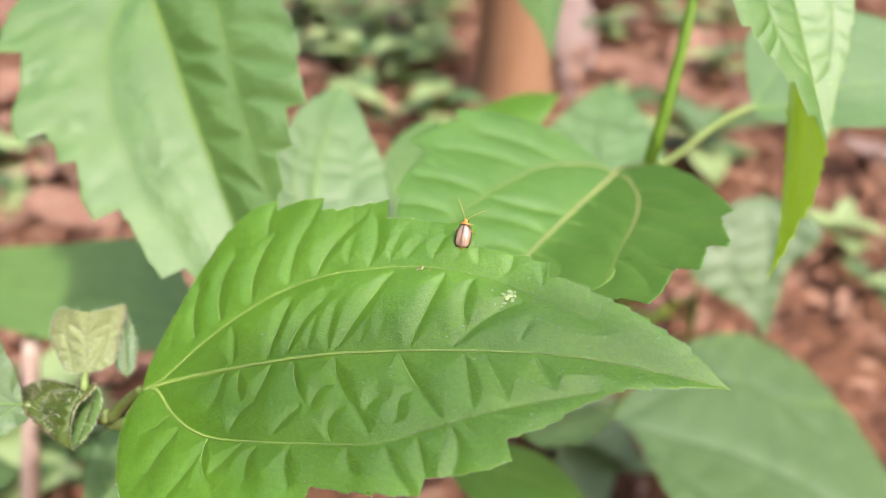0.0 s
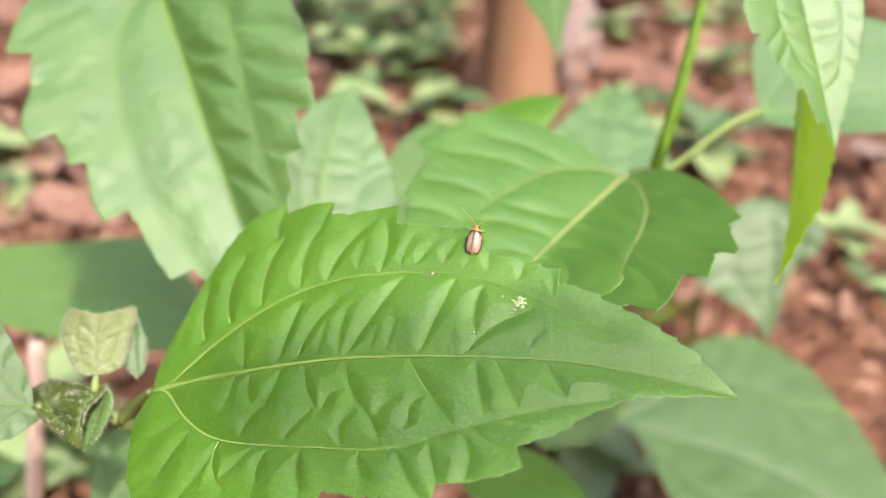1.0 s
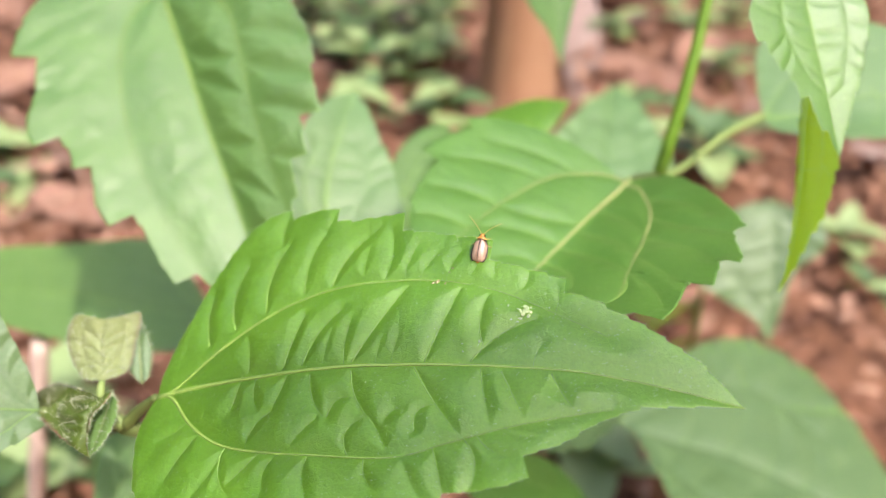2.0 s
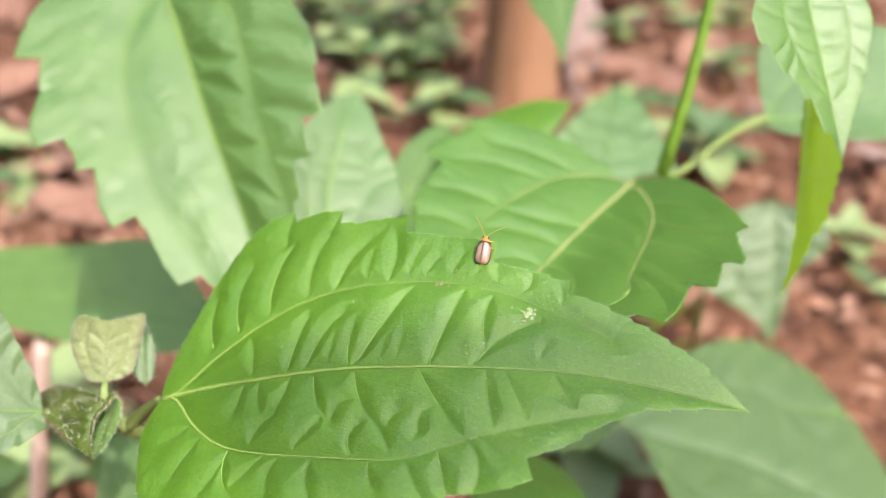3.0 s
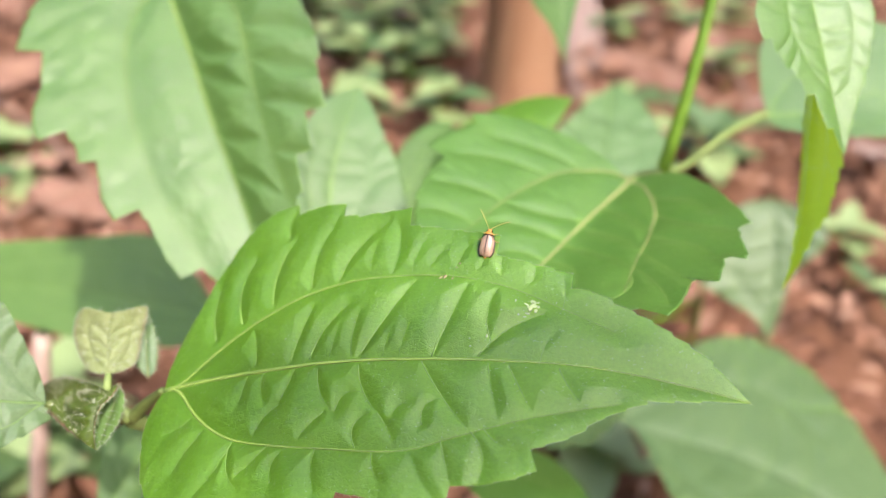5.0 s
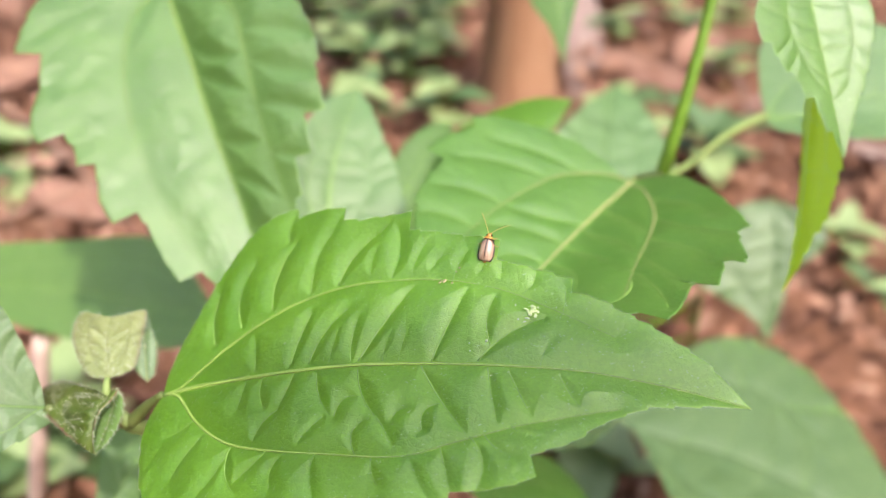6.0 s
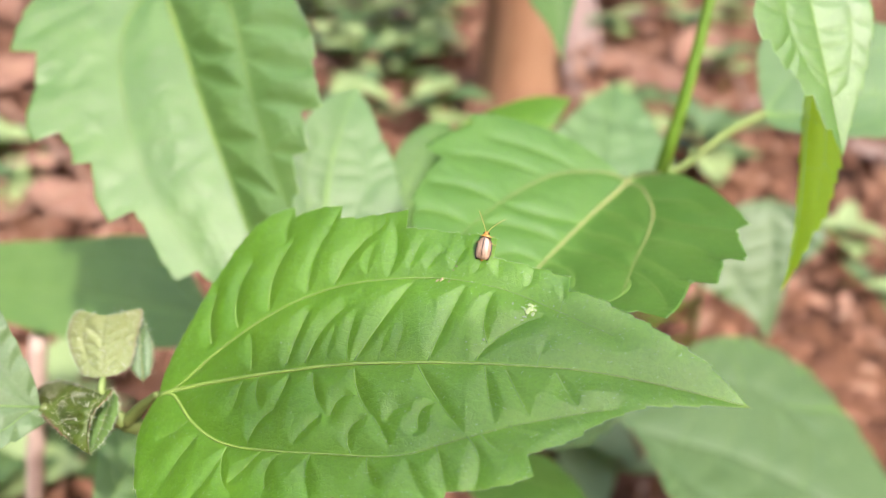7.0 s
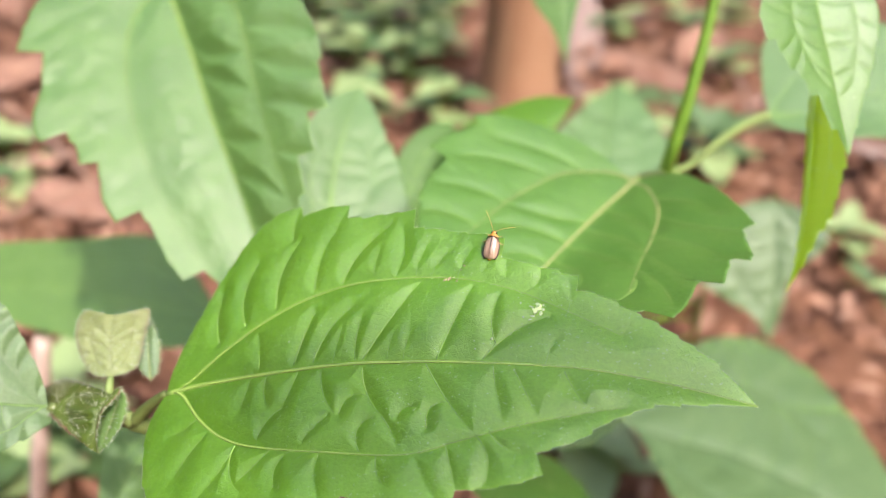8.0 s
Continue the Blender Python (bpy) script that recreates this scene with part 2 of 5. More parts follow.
# ---- leaves ----
def serration(s, teeth):
    """Saw-toothed margin: swells towards each tooth, drops behind it."""
    out = np.zeros_like(s)
    last, drop = 0.0, 0.0
    for p, d in list(teeth) + [(1.0, 0.0)]:
        inside = (s > last) & (s <= p)
        x = (s[inside] - last) / max(1e-6, p - last)
        out[inside] = -0.55 * drop * (1 - x) ** 2 + 0.6 * d * x ** 1.8
        last, drop = p, d
    return out


class Blade:
    """The surface of a leaf: a bent sheet, quilted between sunken veins. Lengths in mm on the sheet."""

    def __init__(self, spec, veins, quilt=0.5, reach=1.6, crease=1.25):
        self.o, self.x, self.y = (np.array(spec[k]) for k in "oxy")
        self.n = np.cross(self.x, self.y)
        self.length, self.bend = spec["length"], spec["bend"]
        self.low_fold, self.level = spec.get("low_fold", spec["bend"][1]), spec.get("level", 1000.0)
        self.quilt, self.reach, self.crease = quilt, reach, crease
        self.veins = veins
        self.dense = []
        for c, w, shallow in veins:
            p = spline(c, max(4, int(np.linalg.norm(np.diff(c, axis=0), axis=1).sum() / 0.35)))
            # a pair gives how shallow the groove is at its start and how far it fades at its end
            start, fade = shallow if isinstance(shallow, tuple) else (shallow, 0.0)
            s = np.linspace(0, 1, len(p))
            self.dense.append((p, w, start + fade * np.clip((s - 0.45) / 0.55, 0, 1) ** 2))

    def height(self, u, v):
        L = self.length
        arch, fold, cup, twist = self.bend
        uc = np.clip(u, -20, L + 20)
        # the half towards +v may level off away from the midrib
        side = np.sqrt(v * v + 4) - 2
        h = arch * 4 * uc * (L - uc) / L ** 2 + np.where(v < 0, self.low_fold * side, fold * self.level * np.tanh(side / self.level)) + cup * v * v / L + twist * uc * v / L
        if len(self.veins) == 0:
            return h
        pu, pv = np.ravel(u), np.ravel(v)
        near = np.full(pu.shape, 1e3)
        far = 3.5 * self.reach
        for curve, weight, shallow in self.dense:
            lo, hi = curve.min(0) - far, curve.max(0) + far
            close = np.nonzero((pu > lo[0]) & (pu < hi[0]) & (pv > lo[1]) & (pv < hi[1]))[0]
            for k in range(0, len(close), 20000):
                w = close[k:k + 20000]
                d = np.sqrt((pu[w, None] - curve[None, :, 0]) ** 2 + (pv[w, None] - curve[None, :, 1]) ** 2) / weight
                near[w] = np.minimum(near[w], np.min(d + shallow[None, :], axis=1))
        pillow = self.quilt * (1 - np.exp(-(near / self.reach) ** self.crease))
        wrinkle = np.array([0.26 * noise.noise((a * 0.2, c * 0.2, 3.0)) + 0.13 * noise.noise((a * 0.5, c * 0.5, 7.0)) + 0.05 * noise.noise((a * 1.2, c * 1.2, 9.0)) for a, c in zip(pu, pv)])
        wrinkle = wrinkle * self.quilt * (0.25 + 0.75 * pillow / self.quilt)
        return h + (pillow + wrinkle).reshape(np.shape(u)) - self.quilt * 0.5

    def place(self, u, v, lift=0.0):
        u, v = np.asarray(u, float), np.asarray(v, float)
        h = self.height(u, v) + lift
        return self.o + (u[..., None] * self.x + v[..., None] * self.y + h[..., None] * self.n) * 0.001

    def normal(self, u, v):
        a = self.place(np.array([u - 0.8, u + 0.8, u, u]), np.array([v, v, v - 0.8, v + 0.8]))
        n = np.cross(a[1] - a[0], a[3] - a[2])
        return n / np.linalg.norm(n)


def bowed(a, b, bow, n=14):
    a, b = np.array(a, float), np.array(b, float)
    e = b - a
    c = (a + b) / 2 + bow * np.array([-e[1], e[0]])
    t = np.linspace(0, 1, n)[:, None]
    return a * (1 - t) ** 2 + 2 * c * t * (1 - t) + b * t ** 2


def leaf(parent, spec, top, under, vein_mat, label, seed=0, fine=(130, 26), quilt=0.5, side_veins=None, counts=(4, 6), thick=0.2,
         rib=0.75, teeth_mm=0.5, teeth_gap=6.0, fuzz=0, reach=1.6, minor_mat=None, fuzz_mm=0.3, wave=0.0, lat_w=0.9, shallow=0.0, crease=1.25):
    """A toothed, three-nerved leaf as one blade with its midrib and veins as parts."""
    rng = np.random.default_rng(seed)
    L = spec["length"]
    mid = spline([(0, 0)] + spec["mid"] + [(L, 0)], 60)
    sides = {}
    for key, sgn in (("a", 1), ("b", -1)):
        pts = [(0, 0)] + spec["side_" + key] + [(L, 0)]
        # a cut margin keeps its corners, the other margins run smoothly between theirs
        sides[key] = np.vstack([spline(pts[k:k + 2], 40)[:-1] for k in range(len(pts) - 1)] + [pts[-1:]]) if spec.get("cut_" + key) else spline(pts, 300)
    veins, tubes = [(mid, 1.0, 0.0)], [("midrib", mid, rib, rib * 0.25)]
    for key in "ab":
        lat = spec["vein_" + key]
        if not lat:
            continue
        start = mid[int(np.argmin((mid[:, 0] - max(0.5, 0.2 * lat[0][0])) ** 2))]
        lat = spline([tuple(start)] + list(lat), 50)
        veins.append((lat, lat_w, 0.0))
        tubes.append(("side_vein", lat, rib * 0.6, rib * 0.12))
        if side_veins is None:
            for i in range(counts[0]):
                f0 = 0.22 + 0.6 * (i + rng.uniform(-0.2, 0.2)) / counts[0]
                f1 = min(0.98, f0 * 1.25 + 0.14)
                c = bowed(mid[int(f0 * 59)], lat[int(f1 * 49)], (-0.16 if key == "a" else 0.16))
                veins.append((c, 0.7, shallow))
                tubes.append(("side_vein", c, rib * 0.33, rib * 0.12))
            edge = sides[key]
            for i in range(counts[1]):
                a = lat[int(min(49, 4 + 44 * (i + rng.uniform(-0.2, 0.2)) / counts[1]))]
                j = int(np.argmin(np.sum((edge - a) ** 2, axis=1)))
                b = edge[min(len(edge) - 6, j + int(rng.uniform(8, 20)))]
                c = bowed(a, a + (b - a) * 0.9, (-0.15 if key == "a" else 0.15))
                veins.append((c, 0.65, shallow))
                tubes.append(("side_vein", c, rib * 0.3, rib * 0.1))
    for c, fade, size in side_veins or ():
        veins.append((c, 0.68, (0.7 * (1 - size), fade)))
        size = max(0.3, size)
        tubes.append(("side_vein", c, rib * 0.27 * min(1, size), rib * 0.12 * min(1, size)))
    blade = Blade(spec, veins, quilt, reach, crease)
    ns, nr = fine
    verts, faces, fmats, edge_attr = [], [], [], []
    rim_roots, rim_ways = [], []
    for key, sgn in (("a", 1), ("b", -1)):
        edge = sides[key]
        large = list(spec["teeth_" + key])
        teeth = []
        total = np.linalg.norm(np.diff(edge, axis=0), axis=1).sum()
        gaps = [0.06] + [p for p, _ in large] + [0.97]
        for g0, g1 in zip(gaps[:-1], gaps[1:]):
            k = int((g1 - g0) * total / teeth_gap)
            for i in range(1, k + 1):
                teeth.append((g0 + (g1 - g0) * (i + rng.uniform(-0.2, 0.2)) / (k + 1), teeth_mm * rng.uniform(0.4, 1.1)))
        teeth.sort()
        s = np.linspace(0, 1, ns)
        for p, d in sorted(teeth + large):
            k = int(np.argmin(np.abs(s - p)))
            if 1 < k < ns - 3:
                s[k], s[k + 1] = p, p + (0.35 + 0.25 * d) / total
        s = np.maximum.accumulate(s)
        at = np.linspace(0, 1, len(edge))
        eu, ev = np.interp(s, at, edge[:, 0]), np.interp(s, at, edge[:, 1])
        tan = np.gradient(edge, axis=0)
        nrm = np.column_stack([-tan[:, 1], tan[:, 0]]) * sgn
        nrm /= np.linalg.norm(nrm, axis=1, keepdims=True) + 1e-9
        nu, nv = np.interp(s, at, nrm[:, 0]), np.interp(s, at, nrm[:, 1])
        jag = serration(s, teeth) + serration(s, large)
        # the rows stand evenly inside and close up to the teeth only at the margin
        even = np.linspace(0, 1, ns)
        ou, ov = np.interp(even, at, edge[:, 0]), np.interp(even, at, edge[:, 1])
        m = np.clip((ou - 0.35 * np.abs(ov)) / L, 0, 1)
        m = np.maximum.accumulate(m) * 0.95 + 0.05 * even
        m[0], m[-1] = 0, 1
        mu, mv = np.interp(m, np.linspace(0, 1, 60), mid[:, 0]), np.interp(m, np.linspace(0, 1, 60), mid[:, 1])
        r = np.linspace(0, 1, nr) ** 0.9
        k3 = (r ** 5)[None, :]
        U = mu[:, None] + r[None, :] * (ou - mu)[:, None] + k3 * (eu - ou + nu * jag)[:, None]
        V = mv[:, None] + r[None, :] * (ov - mv)[:, None] + k3 * (ev - ov + nv * jag)[:, None]
        lift = wave * (r ** 2)[None, :] * np.sin(s * total * 0.35 + seed)[:, None] * np.sin(math.pi * s)[:, None]
        lift = lift - 0.10 * (r ** 12)[None, :]
        P = blade.place(U, V, lift)
        Q = P - blade.n * (thick * 0.001 * (1 - 0.96 * (r ** 4)))[None, :, None]
        base = len(verts)
        verts += P.reshape(-1, 3).tolist() + Q.reshape(-1, 3).tolist()
        edge_attr += (np.tile(r, ns)).tolist() * 2
        off = ns * nr
        for i in range(ns - 1):
            for j in range(nr - 1):
                a, b, c, d = (base + i * nr + j, base + i * nr + j + 1, base + (i + 1) * nr + j + 1, base + (i + 1) * nr + j)
                f = (a, d, c, b) if sgn > 0 else (a, b, c, d)
                faces.append(f)
                faces.append(tuple(x + off for x in f[::-1]))
                fmats += [0, 1]
            a, d = base + i * nr + nr - 1, base + (i + 1) * nr + nr - 1
            faces.append((a, d, d + off, a + off) if sgn > 0 else (d, a, a + off, d + off))
            fmats.append(0)
        rim_roots.append(P[:, -1])
        rim_ways.append(P[:, -1] - P[:, -3])
    ob = mesh_object("leaf", verts, faces, top, parent, label, mats=[top, under], face_mats=fmats)
    layer = ob.data.attributes.new("edge", "FLOAT", "POINT")
    layer.data.foreach_set("value", np.array(edge_attr, np.float32))
    up = blade.n
    for k, (name, c, r0, r1) in enumerate(tubes):
        p = blade.place(c[:, 0], c[:, 1], 0.09 if ns <= 300 else 0.085 if k < 3 else 0.05)
        v, f = tube_data(p, [r0 * 0.001 * 0.5, (r0 * 0.62 + r1 * 0.38) * 0.0005, (r0 * 0.35 + r1 * 0.65) * 0.0005, r1 * 0.0005, r1 * 0.0003], 6, 0.45, up)
        mesh_object(name, v, f, vein_mat if k < 3 or minor_mat is None else minor_mat, ob)
    if fuzz:
        rr, ww = np.vstack(rim_roots), np.vstack(rim_ways)
        ww = ww / (np.linalg.norm(ww, axis=1, keepdims=True) + 1e-12)
        pick = rng.integers(0, len(rr), fuzz)
        hairs("margin_hairs", rr[pick], ww[pick] + 0.3 * up, fuzz_mm * 0.001, 0.000022, HAIR_LEAF, ob, seed)
    return ob, blade


HERO = dict(o=(-0.0540, 0.0942, 0.3209), x=(0.9439, -0.2352, 0.2319), y=(0.1708, 0.9484, 0.2671), length=104.4, bend=(7, 0.17, 0, 0), low_fold=-0.1,
         mid=[(7.8, 0.7), (22.7, 1.5), (40.1, 2.6), (55.5, 2.9), (69.5, 3.0), (82.4, 2.8), (94.4, 1.5)],
         side_a=[(0.7, 6.3), (5.2, 19.7), (12.5, 31.5), (23.1, 35.7), (38.3, 32.2), (50.6, 29.3), (63.9, 24.1), (73.9, 19.2), (83.0, 14.8), (92.3, 10.2), (99.3, 5.4)],
         side_b=[(-0.5, -6.2), (1.7, -13.4), (7.6, -20.6), (18.8, -24.6), (31.9, -23.4), (43.5, -21.0), (54.2, -19.9), (63.4, -18.0), (71.1, -14.9), (75.7, -11.4), (81.8, -7.0), (88.8, -3.0), (96.6, -1.2)],
         teeth_a=[(0.333, 2.7), (0.421, 2.5), (0.53, 3.5), (0.665, 3.3), (0.769, 2.4), (0.824, 0.5), (0.873, 0.4)], teeth_b=[(0.299, 1), (0.394, 1.2), (0.485, 3.2), (0.628, 2.4), (0.733, 3), (0.807, 0.5)],
         vein_a=[(5.1, 1.5), (13.6, 7.9), (25.1, 14.2), (36.7, 17.6), (47.9, 18.4), (58.5, 18.0), (68.4, 15.9), (77.8, 12.2), (85.6, 8.9)],
         vein_b=[(5.3, -1.0), (12.1, -6.3), (19.8, -10.2), (27.7, -11.8), (40.1, -12.5), (53.7, -12.5), (62.1, -10.0), (70.5, -7.1), (78.5, -4.8), (86.5, -2.7)])
BIG_LEFT = dict(o=(-0.0842, 0.2183, 0.3717), x=(0.3809, -0.7411, -0.5528), y=(0.9136, 0.2096, 0.3485), length=111.9, bend=(3.5, 0.5, 0, 0), low_fold=0.38, level=13,
         mid=[(16.1, -0.5), (37.3, 0.1), (59.1, -0.1), (74.9, 0.3), (86.9, 0.3), (99.5, 0.1)],
         side_a=[(11.4, 17.8), (28.8, 30.6), (48.8, 34.7), (64.0, 31.8), (76.0, 24.8), (84.6, 19.1), (94.8, 14.4), (104.0, 8.2)],
         side_b=[(-8.2, -9.9), (2.2, -25.7), (21.3, -35.1), (36.8, -35.8), (50.2, -36.4), (60.8, -30.3), (73.8, -28.1), (81.6, -23.8), (92.6, -19.2), (99.4, -15.5), (108.0, -8.4)],
         teeth_a=[(0.542, 1.2), (0.638, 5.8), (0.723, 4.6), (0.803, 1.7)], teeth_b=[(0.367, 5.8), (0.542, 5.8), (0.617, 3.5), (0.725, 5.2), (0.861, 4.6)],
         vein_a=[(9.4, -0.7), (19.1, 9.3), (30.2, 16.7), (42.2, 16.6), (54.5, 15.1), (64.8, 14.1), (73.8, 13.3), (83.7, 13.0), (93.1, 12.8)], vein_b=[(8.9, -1.5), (15.3, -8.4), (23.2, -13.1), (36.5, -16.5), (51.2, -18.2), (62.1, -18.5), (72.1, -17.8), (83.3, -16.6), (97.9, -13.2)])
BACK = dict(o=(0.0508, 0.1644, 0.3288), x=(-0.5856, -0.8106, -0.0035), y=(0.8096, -0.5851, 0.0465), length=74.0, bend=(-2, 0.36, 0, 0),
         mid=[(17.1, -1.4), (31.6, -1.8), (45.7, -1.6), (62.0, -0.8)],
         side_a=[(-2.2, 4.0), (-2.4, 9.8), (0.3, 15.7), (6.7, 22.7), (14.1, 29.0), (20.6, 33.6), (24.9, 36.1), (26.1, 34.4), (27.6, 34.4), (33.4, 37.1), (40.8, 39.9), (39.4, 36.9), (39.9, 35.5), (44.1, 36.5), (50.0, 37.4), (48.3, 34.5), (48.4, 32.7), (52.3, 32.9), (57.9, 33.5), (63.5, 33.0), (61.6, 29.8), (60.8, 27.5), (62.0, 26.4), (64.7, 24.8), (68.9, 20.2), (74.2, 12.7)], cut_a=True,
         side_b=[(-1.6, -10.6), (-0.1, -22.2), (6.7, -34.8), (15.2, -41.3), (27.5, -41.1), (38.1, -38.0), (52.5, -31.8), (60.9, -26.2), (69.9, -17.7), (74.0, -8.9)],
         teeth_a=[], teeth_b=[(0.361, 4), (0.516, 5), (0.678, 1)],
         vein_a=[(3.6, 4.9), (16.1, 12.7), (28.8, 16.3), (39.5, 18.0), (54.5, 21.2)],
         vein_b=[(1.0, -5.0), (6.0, -10.2), (14.9, -15.7), (32.5, -18.9), (50.1, -18.8), (62.3, -16.6)])
RIGHT_TOP = dict(o=(0.0807, 0.1642, 0.3843), x=(0.1410, -0.6560, -0.7415), y=(0.9760, 0.2177, -0.0070), length=44.6, bend=(1, 0.15, 0, 0),
         mid=[(10.3, -0.8), (20.9, -0.9), (33.7, -0.6)],
         side_a=[(1.5, 6.8), (7.7, 11.6), (15.9, 11.9), (25.9, 8.4), (36.6, 3.5)],
         side_b=[(2, -6.8), (7.9, -14.2), (14.5, -16.5), (21.4, -13.8), (29, -8), (37.3, -3.6)],
         teeth_a=[(0.499, 0.6), (0.716, 0.6)], teeth_b=[(0.472, 2), (0.608, 1.2), (0.732, 2), (0.88, 1.5)],
         vein_a=[(5.1, 2), (9.9, 7.2), (17.9, 6.9), (29.1, 3.6)], vein_b=[(4.9, -3.8), (10.4, -7.8), (17, -8), (24.7, -5.4)])
RIGHT_LOW = dict(o=(0.0994, 0.1818, 0.3571), x=(-0.3128, -0.8120, -0.4928), y=(0.7700, -0.5205, 0.3690), length=70.6, bend=(-3, -0.5, 0, 0),
         mid=[(18.9, -0.3), (41.3, 0.8), (57.9, 1.1)],
         side_a=[(6.8, 3.6), (19.9, 6.2), (33.1, 7.8), (44.3, 6.6), (55.6, 4.2), (64.2, 2.1)],
         side_b=[(6.5, -1.2), (20.4, -1.3), (37.8, -0.4), (53, 0.5), (64.5, 0.5)],
         teeth_a=[(0.472, 0.8), (0.737, 0.8)], teeth_b=[],
         vein_a=[(13.7, 2.8), (28.8, 4.5), (44.1, 4.1)], vein_b=[])
FAR_RIGHT = dict(o=(0.1101, 0.2198, 0.3225), x=(0.9868, -0.1479, 0.0656), y=(0.1211, 0.9441, 0.3066), length=69.3, bend=(2, 0.15, 0, 0),
         mid=[(16.2, 1.1), (34.7, 7.9), (51.7, 5.9)],
         side_a=[(-0.4, 17.9), (2.2, 33.7), (12.6, 42.1), (31.7, 43.4), (49.1, 36.4), (61.7, 18.8)],
         side_b=[(1.7, -7.2), (11.8, -11.6), (26, -14.3), (41, -13.3), (56.2, -7.7)],
         teeth_a=[], teeth_b=[],
         vein_a=[(3.9, 7.2), (13.4, 19), (29.3, 28.5), (46.4, 23.1)], vein_b=[(6.9, -2.4), (22.9, -7), (40.6, -4)])
PALE_UP = dict(o=(-0.0339, 0.1762, 0.2968), x=(0.0818, 0.8659, 0.4934), y=(-0.9465, -0.0875, 0.3106), length=63.3, bend=(2, 0.15, 0, 0),
         mid=[(14.3, 3.4), (28.3, 4.3), (44.5, 2.9)],
         side_a=[(1.5, 8.3), (12.4, 15.7), (27.7, 17.6), (45.7, 14.1), (56.3, 6.8)],
         side_b=[(3.8, -11.7), (14.8, -20), (24.7, -18.2), (39, -12.6), (52, -6.5)],
         teeth_a=[(0.592, 1)], teeth_b=[(0.681, 1)],
         vein_a=[(7.5, 6.7), (21.7, 11.4), (37.5, 9)], vein_b=[(10.3, -4.5), (24.9, -7.8), (41.8, -3.8)])
PALE_FAR = dict(o=(0.0866, 0.3051, 0.2281), x=(0.1933, 0.9450, 0.2639), y=(-0.9605, 0.1274, 0.2474), length=112.4, bend=(2, 0.15, 0, 0),
         mid=[(31.1, 2.8), (69.1, 2.3)],
         side_a=[(-4.5, 25.3), (17.6, 36), (41.9, 35.5), (72.2, 22.4), (93.8, 10.6)],
         side_b=[(13.4, -22.8), (41.1, -33), (65.5, -27.9), (91.7, -17.4), (103.3, -7.3)],
         teeth_a=[], teeth_b=[],
         vein_a=[(12.7, 14.1), (38.6, 21.5), (70.1, 13.2)], vein_b=[(22.6, -10.6), (52.7, -15.9), (80.6, -7.5)])
SHADE_MID = dict(o=(0.0095, 0.2256, 0.2977), x=(0.8095, 0.4432, 0.3851), y=(-0.5232, 0.8422, 0.1305), length=49.2, bend=(1, -0.2, 0, 0),
         mid=[(18.6, 4), (33.4, 2.3)],
         side_a=[(4.7, 20.5), (16.9, 24.4), (29.4, 20), (41.3, 13.2)],
         side_b=[(9, -5.5), (22.7, -8), (36, -6.1)],
         teeth_a=[], teeth_b=[],
         vein_a=[(13.4, 12.3), (29.4, 11.9)], vein_b=[(12, -1.6), (27.4, -2.1)])
SHADE_LOW = dict(o=(-0.0184, 0.2238, 0.2689), x=(0.3554, 0.8520, 0.3844), y=(-0.8114, 0.0771, 0.5793), length=62.8, bend=(1, -0.2, 0, 0),
         mid=[(17, 4), (41.4, 4)],
         side_a=[(1.9, 5.8), (20.9, 12), (39.8, 13.7), (55.3, 8.1)],
         side_b=[(15, -13.1), (35.5, -12.5), (53.8, -7.3)],
         teeth_a=[], teeth_b=[],
         vein_a=[(15.2, 7), (38, 9.1)], vein_b=[(19.9, -4.3), (43.9, -3.5)])
LEFT_WIDE = dict(o=(-0.0912, 0.2177, 0.2340), x=(-0.9854, 0.1703, -0.0063), y=(-0.1524, -0.8974, -0.4140), length=139.8, bend=(3, 0.1, 0, 0),
         mid=[(21.7, 0.2), (60.1, -2), (100.2, -1.8)],
         side_a=[(0.5, 11.8), (19.1, 18.1), (47.4, 19.2), (79.2, 16), (113, 9.3)],
         side_b=[(10.5, -11), (23.1, -23.5), (42.2, -31), (74.7, -25.3), (108.9, -20.2), (131.1, -11.5)],
         teeth_a=[], teeth_b=[],
         vein_a=[(12.2, 5.9), (42.4, 9.1), (79.1, 7.1)], vein_b=[(14.5, -7.9), (37.7, -17.7), (71.2, -16.5), (101.7, -10.9)])
LEFT_EDGE = dict(o=(-0.0787, 0.0955, 0.3158), x=(-0.9065, -0.1386, 0.3987), y=(-0.0786, -0.8726, -0.4821), length=38.0, bend=(2, 0.15, 0, 0),
         mid=[(7.7, 1.1), (21.4, 1.5)],
         side_a=[(-1.7, 2.4), (1.3, 6), (4.9, 9.6), (12.5, 13.6), (24.1, 10.4)],
         side_b=[(2.2, -4.2), (7.4, -11.1), (13.4, -17.6), (20.8, -22.7), (29.4, -19.7), (35.3, -9.8)],
         teeth_a=[], teeth_b=[],
         vein_a=[(2.5, 2.3), (6, 6.3), (15.9, 9.1)], vein_b=[(3.7, -1.9), (10.2, -7.1), (19.3, -11.8), (27.7, -9)])
